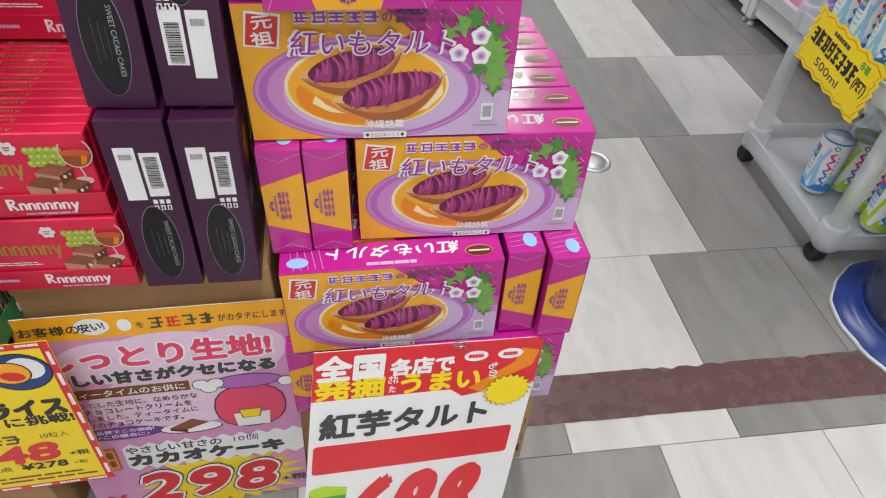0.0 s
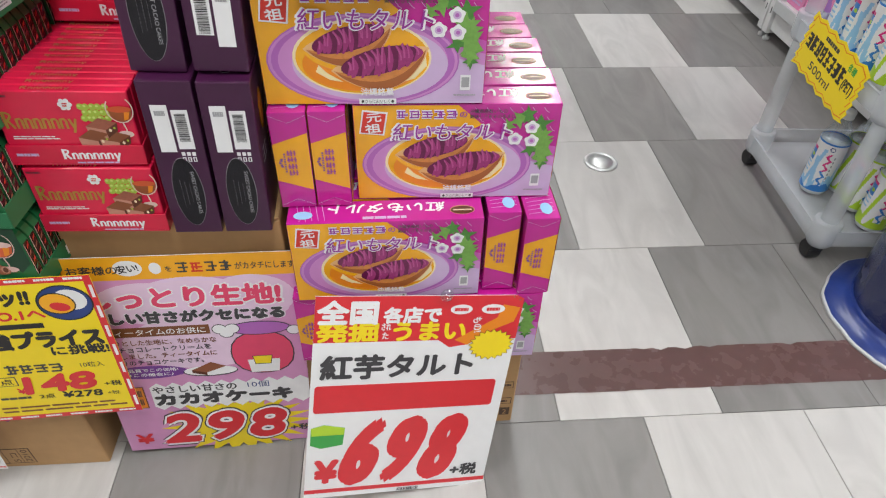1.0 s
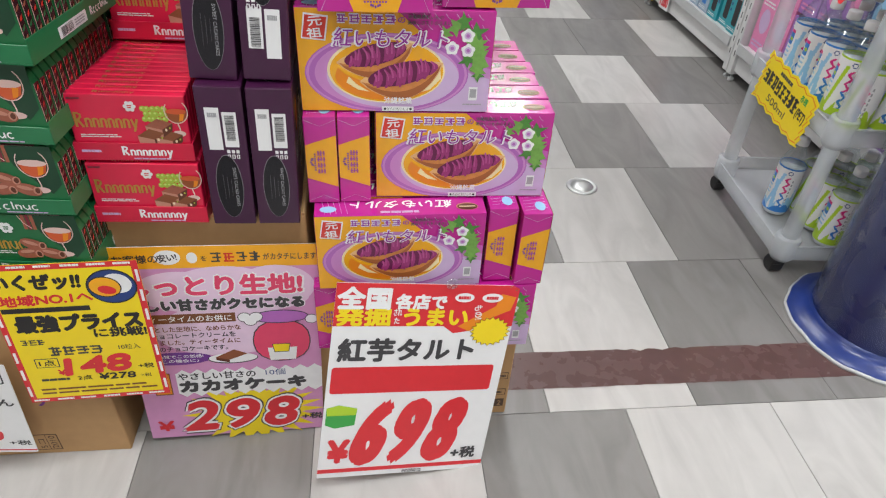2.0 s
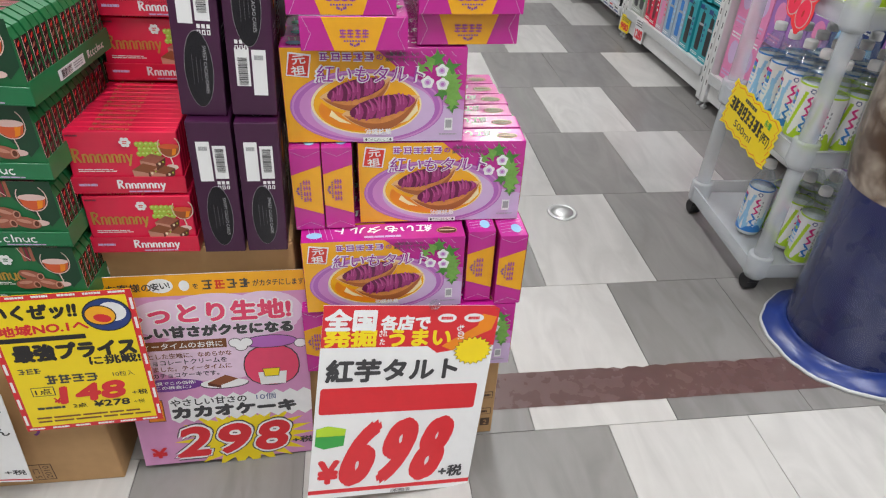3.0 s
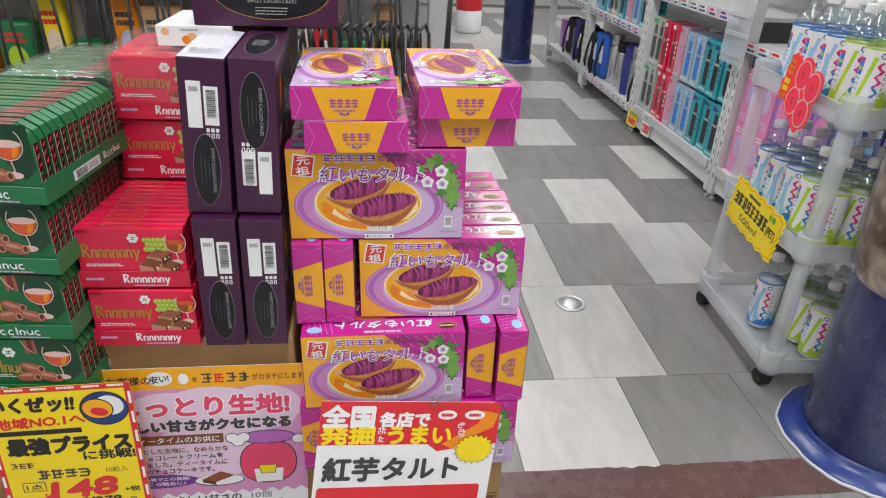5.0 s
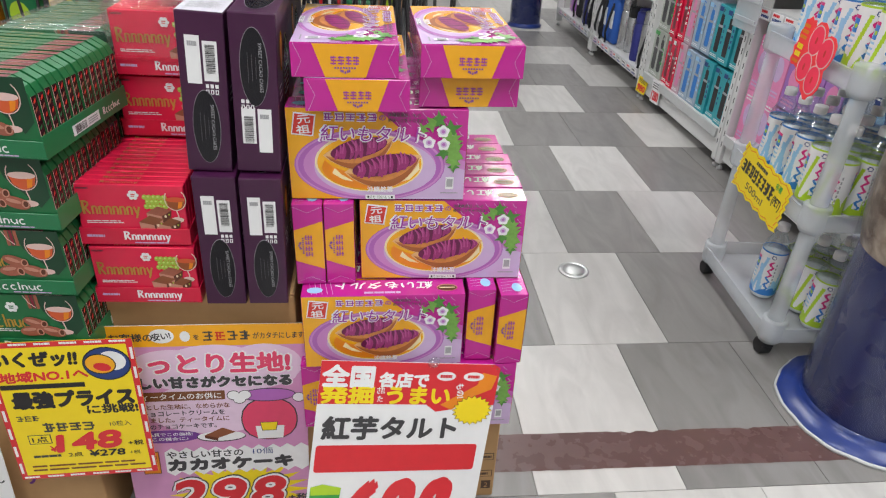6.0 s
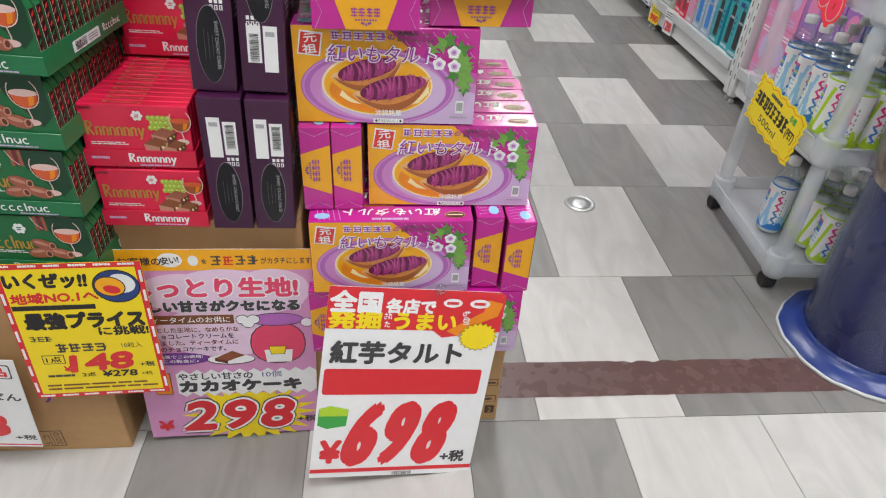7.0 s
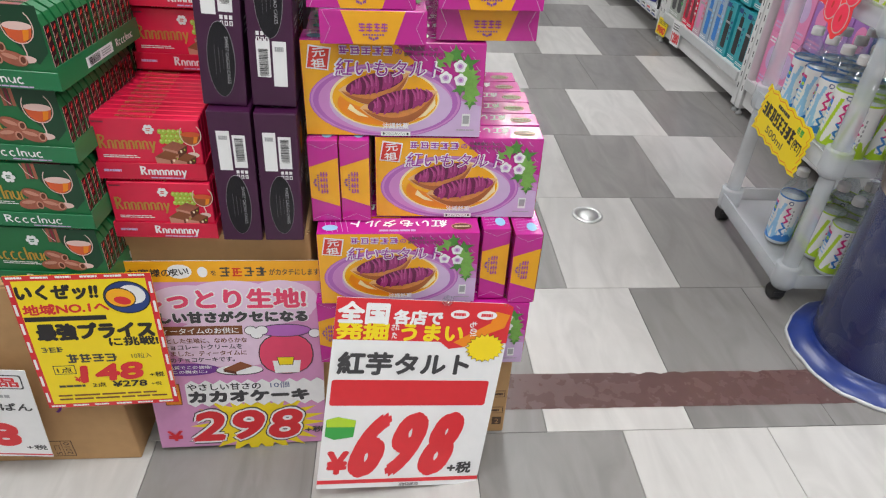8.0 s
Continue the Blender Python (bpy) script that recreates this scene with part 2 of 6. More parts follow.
def part(name, bm, mats, parent, label="", smooth=False):
    return finish(bm, name, mats, parent, smooth, label)


def thing(name, label, category, group="", kind=""):
    return tagged(new(name), label, category, group, kind)


def box(bm, x0, y0, z0, x1, y1, z1, bevel=0.0, mat=0, seg=1):
    """A box between two corners, edges bevelled."""
    r = bmesh.ops.create_cube(bm, size=1)
    vs = r["verts"]
    for v in vs:
        v.co = Vector((x0 + (v.co.x + 0.5) * (x1 - x0), y0 + (v.co.y + 0.5) * (y1 - y0), z0 + (v.co.z + 0.5) * (z1 - z0)))
    fs = set(f for v in vs for f in v.link_faces)
    for f in fs:
        f.material_index = mat
    if bevel:
        es = list(set(e for v in vs for e in v.link_edges))
        r = bmesh.ops.bevel(bm, geom=es, offset=bevel, segments=seg, affect="EDGES", profile=0.5)
        for f in r["faces"]:
            f.material_index = mat
    return bm


def lathe(bm, profile, n=24, mat=0, close=True, m=None):
    """Turns (radius, height) pairs round z."""
    rings = []
    for r, z in profile:
        ring = []
        for i in range(n):
            a = 2 * math.pi * i / n
            p = Vector((r * math.cos(a), r * math.sin(a), z))
            ring.append(bm.verts.new(m @ p if m else p))
        rings.append(ring)
    for a, b in zip(rings, rings[1:]):
        for i in range(n):
            f = bm.faces.new((a[i], a[(i + 1) % n], b[(i + 1) % n], b[i]))
            f.material_index, f.smooth = mat, True
    if close:
        for ring, rev in ((rings[0], True), (rings[-1], False)):
            f = bm.faces.new(list(reversed(ring)) if rev else ring)
            f.material_index = mat
    return bm


def rod(bm, a, b, r=0.004, n=8, mat=0):
    """A round bar from a to b."""
    a, b = Vector(a), Vector(b)
    m = Matrix.Translation(a) @ (b - a).to_track_quat("Z", "Y").to_matrix().to_4x4()
    return lathe(bm, [(r, 0), (r, (b - a).length)], n, mat, True, m)


FONT_CACHE = {}


def glyphs(text, bold):
    """Triangles of a line of lettering in the built-in font, with its bounds."""
    key = (text, bold)
    if key not in FONT_CACHE:
        cu = bpy.data.curves.new("lettering", "FONT")
        cu.body, cu.size, cu.offset, cu.resolution_u = text, 1.0, bold, 4
        ob = bpy.data.objects.new("lettering", cu)
        scene.collection.objects.link(ob)
        bpy.context.view_layer.update()
        me = bpy.data.meshes.new_from_object(ob.evaluated_get(bpy.context.evaluated_depsgraph_get()))
        co = [v.co.xy for v in me.vertices]
        fs = [tuple(p.vertices) for p in me.polygons]
        bpy.data.objects.remove(ob)
        bpy.data.curves.remove(cu)
        bpy.data.meshes.remove(me)
        xs, ys = [c[0] for c in co] or [0], [c[1] for c in co] or [0]
        FONT_CACHE[key] = ([tuple(c) for c in co], fs, min(xs), max(xs), min(ys), max(ys))
    return FONT_CACHE[key]


STEP = 0.00035


class Art:
    """Flat print in layers: x to the right, y up, metres."""

    def __init__(self):
        self.bm, self.mats, self.count = bmesh.new(), [], 0

    def slot(self, mat):
        if mat not in self.mats:
            self.mats.append(mat)
        return self.mats.index(mat)

    def poly(self, pts, mat, layer=1):
        self.count += 1
        lift = (layer + 0.012 * (self.count % 25)) * STEP
        vs = [self.bm.verts.new((x, y, lift)) for x, y in pts]
        f = self.bm.faces.new(vs)
        f.normal_update()
        if f.normal.z < 0:
            f.normal_flip()
        f.material_index = self.slot(mat)

    def rect(self, x0, y0, x1, y1, mat, layer=1):
        self.poly([(x0, y0), (x1, y0), (x1, y1), (x0, y1)], mat, layer)

    def disc(self, cx, cy, rx, ry, mat, layer=1, n=28, rot=0.0, a0=0.0, a1=360.0):
        c, s, pts = math.cos(radians(rot)), math.sin(radians(rot)), []
        full = a1 - a0 >= 359
        for i in range(n if full else n + 1):
            a = radians(a0 + (a1 - a0) * i / n)
            x, y = rx * math.cos(a), ry * math.sin(a)
            pts.append((cx + x * c - y * s, cy + x * s + y * c))
        self.poly(pts, mat, layer)

    def star(self, cx, cy, r0, r1, mat, layer=1, n=12, sx=1.0, sy=1.0):
        self.poly([(cx + sx * (r1 if i % 2 else r0) * math.cos(math.pi * i / n), cy + sy * (r1 if i % 2 else r0) * math.sin(math.pi * i / n)) for i in range(2 * n)], mat, layer)

    def round_rect(self, x0, y0, x1, y1, r, mat, layer=1):
        pts = []
        for cx, cy, a in ((x1 - r, y1 - r, 0), (x0 + r, y1 - r, 90), (x0 + r, y0 + r, 180), (x1 - r, y0 + r, 270)):
            pts += [(cx + r * math.cos(radians(a + k * 22.5)), cy + r * math.sin(radians(a + k * 22.5))) for k in range(5)]
        self.poly(pts, mat, layer)

    def band(self, pts, width, mat, layer=1):
        """A stroke of even width along points."""
        n = len(pts)
        left, right = [], []
        for i, (x, y) in enumerate(pts):
            (xa, ya), (xb, yb) = pts[max(i - 1, 0)], pts[min(i + 1, n - 1)]
            d = math.hypot(xb - xa, yb - ya) or 1
            nx, ny = -(yb - ya) / d * width / 2, (xb - xa) / d * width / 2
            left.append((x + nx, y + ny)), right.append((x - nx, y - ny))
        for i in range(n - 1):
            self.poly([left[i], left[i + 1], right[i + 1], right[i]], mat, layer)

    def text(self, s, cx, cy, w, h, mat, layer=2, bold=0.0, rot=0.0, shear=0.0):
        """Lettering fitted to a width and height about a centre."""
        co, fs, x0, x1, y0, y1 = glyphs(s, 0.0)
        bold *= 1.45
        sx, sy = (w - 1.4 * bold * h) / max(x1 - x0, 1e-6), (h - 1.4 * bold * h) / max(y1 - y0, 1e-6)
        c, sn, k = math.cos(radians(rot)), math.sin(radians(rot)), self.slot(mat)
        steps = [(0, 0)] + ([(bold * h * math.cos(t), bold * h * math.sin(t)) for t in (0.4, 1.45, 2.5, 3.54, 4.6, 5.64)] if bold else [])
        for n, (dx, dy) in enumerate(steps):
            vs = []
            for x, y in co:
                px, py = (x - (x0 + x1) / 2) * sx + dx, (y - (y0 + y1) / 2) * sy + dy
                px += shear * py
                vs.append(self.bm.verts.new((cx + px * c - py * sn, cy + px * sn + py * c, (layer + 0.02 * n) * STEP)))
            for f in fs:
                try:
                    face = self.bm.faces.new([vs[q] for q in f])
                    face.material_index = k
                    face.normal_update()
                    if face.normal.z < 0:
                        face.normal_flip()
                except ValueError:
                    pass

    def bars(self, x0, y0, x1, y1, mat, layer=2, rows=2, seed=1, fill=0.55):
        """Unreadable small print as plain bars."""
        rnd = random.Random(seed)
        p = (y1 - y0) / rows
        for i in range(rows):
            x = x0
            end = x1 - (x1 - x0) * rnd.uniform(0, 0.12)
            while x < end - 0.001:
                e = min(end, x + (x1 - x0) * rnd.uniform(0.10, 0.28))
                self.rect(x, y0 + i * p + p * (1 - fill) / 2, e, y0 + i * p + p * (1 + fill) / 2, mat, layer)
                x = e + (x1 - x0) * 0.02

    def word_bar(self, cx, cy, w, h, mat, layer=2, rot=0.0, forms="Pnnnnnny", weight=0.17):
        """A brand word as plain forms of its size: a tall first form, then a run of arches, rings and stems."""
        c, s = math.cos(radians(rot)), math.sin(radians(rot))
        wide = {"P": 1.5, "n": 1.0, "o": 1.15, "l": 0.5, "u": 1.1, "y": 1.1}
        total = sum(wide[f] for f in forms)
        k, x = w / total, -w / 2
        t = weight * h

        def at(px, py):
            return cx + px * c - py * s, cy + px * s + py * c

        def stroke(pts, width=t):
            self.band([at(*p) for p in pts], width, mat, layer)
        low, mid, top = -0.32 * h, 0.16 * h, 0.48 * h
        for f in forms:
            e = k * wide[f]
            a, b = (x + 0.18 * e, x + 0.86 * e) if f != 'n' else (x + 0.2 * e, x + 0.8 * e)
            m, q = (a + b) / 2, (b - a) / 2
            if f == "P":
                stroke([(a + t / 2, low), (a + t / 2, top)], t * 1.2)
                stroke([(a, top - t / 2), (m, top - t / 2), (b - t / 2, top - 0.12 * h), (b - t / 2, top - 0.24 * h), (m, 0.08 * h), (a, 0.08 * h)])
                stroke([(m - 0.2 * q, 0.08 * h), (b, low)], t * 1.1)
            elif f == "n":
                stroke([(a, low), (a, mid)])
                stroke([(b, low), (b, mid - 0.8 * t)])
                stroke([(a, mid - 0.9 * t), (a + 0.5 * q, mid - 0.2 * t), (m + 0.4 * q, mid - 0.2 * t), (b + 0.1 * q, mid - 0.9 * t)], t * 0.9)
            elif f == "o":
                stroke([(m + q * math.cos(0.5 * j), (low + mid) / 2 + (mid - low) / 2 * math.sin(0.5 * j)) for j in range(2, 12)], t * 0.9)
            elif f == "l":
                stroke([(m, low), (m, top)])
            elif f == "u":
                stroke([(a, mid), (a, low + 1.5 * t), (m, low), (b, low + 1.5 * t), (b, mid)], t * 0.9)
                stroke([(b, mid), (b, low)])
            else:
                stroke([(a, mid), (m, low)], t)
                stroke([(b, mid), (m, low), (m - 0.5 * q, low - 0.2 * h)], t)
            x += e

    def marks(self, x0, y0, x1, y1, n, mat, layer=2, seed=1, weight=0.12):
        """A line of close-set characters of a brand, as plain crossed bars."""
        rnd = random.Random(seed)
        p, h = (x1 - x0) / n, y1 - y0
        for k in range(n):
            a, b = x0 + p * (k + 0.06), x0 + p * (k + 0.94)
            t = weight * h
            for j in range(3):
                y = y0 + h * (0.12 + 0.36 * j + rnd.uniform(-0.04, 0.04))
                e = rnd.uniform(0, 0.25) * p
                self.rect(a + e * (j % 2), y - t / 2, b - e * (1 - j % 2), y + t / 2, mat, layer)
            for j in range(rnd.choice((1, 2, 2))):
                x = a + (b - a) * rnd.choice((0.2, 0.35, 0.5, 0.65, 0.8))
                self.rect(x - t / 2, y0 + h * rnd.uniform(0, 0.3), x + t / 2, y1 - h * rnd.uniform(0, 0.2), mat, layer)

    def barcode(self, x0, y0, x1, y1, layer=2, seed=3, down=False):
        rnd = random.Random(seed)
        a, b = (y0, y1) if down else (x0, x1)
        x = a
        while x < b:
            w = (b - a) * rnd.choice((0.012, 0.02, 0.03))
            if down:
                self.rect(x0, x, x1, min(b, x + w), BLACK, layer)
            else:
                self.rect(x, y0, min(b, x + w), y1, BLACK, layer)
            x += w + (b - a) * rnd.choice((0.015, 0.025))

    def put(self, name, m, parent, label=""):
        """Lays the print on a face: m takes x, y to the face and z out of it."""
        self.bm.transform(m)
        return finish(self.bm, name, self.mats, parent, False, label)


def facing(ox, oy, oz, out="-y"):
    """The plane of a print: origin and the way that it faces."""
    turn = {"-y": (90, 0, 0), "+y": (90, 0, 180), "+x": (90, 0, 90), "-x": (90, 0, -90), "+z": (0, 0, 0)}[out]
    return pose(ox, oy, oz, *turn)


# the display stands square to the floor's tiles
DISPLAY = pose(0.071, 0.738, 0, 0, 0, 0.1) @ Matrix.Scale(0.989, 4)


def shown(u, v, z, rx=0, ry=0, rz=0):
    """A pose in the display's own axes: along its front, into it, up."""
    return DISPLAY @ pose(u, v, z, rx, ry, rz)


# ---------------------------------------------------------------- the display's stacked sweets
TW, TH, TT = 0.25, 0.1370, 0.0435


def tart_print(a, cx, cy, rot, s):
    """One boat tart of the printed picture."""
    c, sn = math.cos(radians(rot)), math.sin(radians(rot))

    def at(x, y):
        return cx + s * (x * c - y * sn), cy + s * (x * sn + y * c)
    n = 18
    up = [at(-1 + 2 * i / n, 0.16 * (1 - 2 * i / n) ** 2 + 0.36 * math.sin(math.pi * i / n) ** 0.8) for i in range(n + 1)]
    low = [at(1 - 2 * i / n, 0.16 * (1 - 2 * i / n) ** 2 - 0.50 * math.sin(math.pi * i / n) ** 0.75) for i in range(1, n)]
    a.poly(up + low, CRUST_RIM, 5)
    # the boat's outer wall below the rim, with a darker foot
    for top, bottom, mat, layer in ((-0.10, -0.47, CRUST, 6), (-0.30, -0.485, CRUST_SHADE, 6.5)):
        edge = [at(-0.94 + 1.88 * i / n, 0.14 * (1 - 2 * i / n) ** 2 + top * math.sin(math.pi * i / n) ** 0.8) for i in range(n + 1)]
        foot = [at(0.94 - 1.88 * i / n, 0.13 * (1 - 2 * i / n) ** 2 + bottom * math.sin(math.pi * i / n) ** 0.75) for i in range(1, n)]
        a.poly(edge + foot, mat, layer)
    a.poly([at(0.80 * math.cos(2 * math.pi * i / 24), 0.13 + 0.27 * math.sin(2 * math.pi * i / 24)) for i in range(24)], POTATO, 7)
    # piped filling: fat folds side by side, each with a lit crest
    wob = random.Random(int(cx * 1e4))
    for k in range(12):
        x = -0.68 + 0.122 * k + wob.uniform(-0.03, 0.03)
        h = 0.31 * math.sqrt(max(0.10, 1 - (x / 0.80) ** 2))
        y0, y1 = 0.11 - wob.uniform(0.6, 0.95) * h, 0.14 + h + wob.uniform(-0.06, 0.03)
        sway, fat = wob.uniform(-0.02, 0.14), wob.uniform(0.058, 0.085)

        def spine(q):
            return x - 0.06 + 0.16 * q + sway * math.sin(3.0 * q + 0.4), y0 + (y1 - y0) * q
        left = [(spine(q)[0] - fat * math.sin(math.pi * min(1, q + 0.12)), spine(q)[1]) for q in (0, 0.2, 0.4, 0.6, 0.8, 1)]
        right = [(spine(q)[0] + fat * math.sin(math.pi * min(1, q + 0.12)), spine(q)[1]) for q in (1, 0.8, 0.6, 0.4, 0.2, 0)]
        a.poly([at(*p) for p in left + right], POTATO_MID, 7.6 + 0.03 * k)
        a.band([at(spine(q)[0] - 0.020, spine(q)[1]) for q in (0.35, 0.5, 0.65, 0.8, 0.94)], s * wob.uniform(0.024, 0.042), POTATO_LIGHT, 8.2 + 0.03 * k)


def flower_print(a, cx, cy, r, layer=6):
    a.poly([(cx + r * (0.92 + 0.10 * math.cos(5 * q)) * math.cos(q + 0.3), cy + r * (0.92 + 0.10 * math.cos(5 * q)) * math.sin(q + 0.3)) for q in [2 * math.pi * i / 30 for i in range(30)]], WHITE, layer)
    a.disc(cx, cy, 0.50 * r, 0.50 * r, PALE_LILAC, layer + 0.5, 12)
    a.disc(cx, cy, 0.26 * r, 0.26 * r, LILAC, layer + 1, 8)


def leaf_print(a, cx, cy, r, rot, mat, layer=5):
    pts = [(1, 0), (0.35, 0.2), (0.25, 0.75), (-0.1, 0.3), (-0.75, 0.55), (-0.5, 0), (-0.75, -0.55), (-0.1, -0.3), (0.25, -0.75), (0.35, -0.2)]
    c, s = math.cos(radians(rot)), math.sin(radians(rot))
    a.poly([(cx + r * (x * c - y * s), cy + r * (x * s + y * c)) for x, y in pts], mat, layer)


def clipped(pts, x0, x1, y0, y1):
    return [(min(max(x, x0), x1), min(max(y, y0), y1)) for x, y in pts]


def ring(cx, cy, rx, ry, n=40):
    return [(cx + rx * math.cos(2 * math.pi * i / n), cy + ry * math.sin(2 * math.pi * i / n)) for i in range(n)]


def tart_front():
    """The big picture on the box: two tarts on a plate, title, stamp, flowers."""
    a, w, h = Art(), TW, TH
    e = 0.0008
    a.rect(e, e, w - e, h - e, MAGENTA, 1)
    # the ground pales from magenta to lilac towards the foot
    for k, (y, mat) in enumerate(((0.66, MAUVE), (0.55, MAUVE_PALE), (0.45, PALE_LILAC))):
        a.poly([(0.35 * w, e), (w - e, e), (w - e, (y - 0.10) * h), (0.80 * w, y * h), (0.40 * w, y * h)], mat, 1.4 + 0.3 * k)
    a.poly([(e, e), (0.40 * w, e), (0.30 * w, 0.5 * h), (0.62 * w, 0.80 * h), (0.50 * w, h - e), (e, h - e)], AMBER, 2.4)
    for k in range(9):
        for j in range(4):
            x, y = (0.58 + 0.055 * k + 0.02 * j) * w, (0.97 - 0.095 * j) * h
            if x + 0.03 * w < w - 2 * e and (j < 2 or x > 0.86 * w):
                a.band([(x, y), (x + 0.014 * w, y - 0.035 * h), (x + 0.028 * w, y - 0.052 * h)], 0.0009, MAUVE_PALE, 3)
    cx, cy = 0.455 * w, 0.385 * h
    for rx, ry, mat, layer in ((0.425, 0.40, LILAC, 3), (0.418, 0.392, MAUVE_PALE, 3.3), (0.405, 0.375, LILAC, 3.5), (0.375, 0.355, MAUVE_PALE, 3.7)):
        a.poly(clipped(ring(cx, cy, rx * w, ry * h), e, w - e, e, h), mat, layer)
    a.poly(clipped(ring(cx + 0.03 * w, cy - 0.02 * h, 0.345 * w, 0.325 * h), e, w - e, e, h), PALE_LILAC, 3.9)
    a.poly(clipped(ring(0.45 * w, 0.42 * h, 0.305 * w, 0.325 * h), e, w - e, e, h), SHEEN, 4.1)
    a.poly(clipped(ring(0.452 * w, 0.415 * h, 0.294 * w, 0.308 * h), e, w - e, e, h), AMBER, 4.3)
    a.poly(clipped(ring(0.45 * w, 0.36 * h, 0.265 * w, 0.235 * h), e, w - e, e, h), ORANGE, 4.5)
    a.poly(clipped(ring(0.43 * w, 0.50 * h, 0.235 * w, 0.20 * h), e, w - e, e, h), AMBER, 4.7)
    a.poly([(0.24 * w, 0.30 * h), (0.30 * w, 0.23 * h), (0.36 * w, 0.21 * h), (0.29 * w, 0.29 * h), (0.255 * w, 0.36 * h)], SHEEN, 4.9)
    a.poly([(0.60 * w, 0.19 * h), (0.68 * w, 0.24 * h), (0.735 * w, 0.35 * h), (0.73 * w, 0.44 * h), (0.66 * w, 0.32 * h)], SHEEN, 4.9)
    tart_print(a, 0.400 * w, 0.535 * h, 15, 0.205 * w)
    tart_print(a, 0.535 * w, 0.345 * h, 14, 0.225 * w)
    # stamp
    a.poly([(0.025 * w, 0.72 * h), (0.145 * w, 0.70 * h), (0.165 * w, 0.93 * h), (0.045 * w, 0.955 * h)], WHITE, 4)
    a.poly([(0.032 * w, 0.733 * h), (0.138 * w, 0.715 * h), (0.156 * w, 0.915 * h), (0.052 * w, 0.938 * h)], STAMP, 5)
    a.text("元", 0.098 * w, 0.88 * h, 0.07 * w, 0.085 * h, WHITE, 6, 0.02, 6)
    a.text("祖", 0.092 * w, 0.775 * h, 0.075 * w, 0.09 * h, WHITE, 6, 0.02, 6)
    # maker's line as a row of plain blocks
    a.marks(0.203 * w, 0.868 * h, 0.50 * w, 0.955 * h, 5, WHITE, 5.6, 2, 0.34)
    a.marks(0.205 * w, 0.872 * h, 0.50 * w, 0.950 * h, 5, TITLE, 6.4, 2, 0.16)
    a.text("の", 0.525 * w, 0.908 * h, 0.036 * w, 0.055 * h, TITLE, 6.4, 0.02)
    a.text("沖縄県産紅いもの", 0.645 * w, 0.938 * h, 0.18 * w, 0.042 * h, CHARCOAL, 5, 0.01)
    a.text("美味しさをそのままに", 0.665 * w, 0.885 * h, 0.22 * w, 0.042 * h, CHARCOAL, 5, 0.01)
    a.text("紅いもタルト", 0.475 * w, 0.745 * h, 0.595 * w, 0.185 * h, WHITE, 11, 0.04, 0, 0.16)
    a.text("紅いもタルト", 0.475 * w, 0.745 * h, 0.575 * w, 0.168 * h, TITLE, 12, 0.004, 0, 0.16)
    for lx, ly, r, rot, m in ((0.80, 0.86, 0.05, 60, GREEN_LEAF), (0.90, 0.80, 0.06, 20, LEAF_DARK), (0.94, 0.66, 0.05, -60, GREEN_LEAF), (0.93, 0.50, 0.06, -80, GREEN_LEAF), (0.87, 0.54, 0.045, 200, LEAF_DARK), (0.965, 0.40, 0.04, -90, LEAF_DARK), (0.75, 0.80, 0.035, 120, GREEN_LEAF), (0.84, 0.90, 0.045, 100, LEAF_DARK), (0.92, 0.58, 0.07, -40, GREEN_LEAF), (0.90, 0.70, 0.06, 160, GREEN_LEAF), (0.93, 0.45, 0.05, -100, GREEN_LEAF)):
        leaf_print(a, min(lx, 0.93) * w, ly * h, 1.25 * r * w, rot, m)
    for fx, fy in ((0.862, 0.775), (0.868, 0.635), (0.785, 0.655)):
        flower_print(a, fx * w, fy * h, 0.037 * w)
    a.text("沖縄銘菓", 0.51 * w, 0.125 * h, 0.15 * w, 0.07 * h, WHITE, 9, 0.015)
    a.rect(0.425 * w, 0.012 * h, 0.595 * w, 0.062 * h, WHITE, 9)
    a.text("●さらにおいしく●", 0.51 * w, 0.037 * h, 0.15 * w, 0.032 * h, CHARCOAL, 10)
    a.rect(0.888 * w, 0.13 * h, 0.935 * w, 0.27 * h, PAPER, 5)
    a.rect(0.894 * w, 0.16 * h, 0.929 * w, 0.25 * h, GREY_INK, 6)
    a.bars(0.86 * w, 0.075 * h, 0.965 * w, 0.10 * h, GREY_INK, 5, 1, 7)
    return a


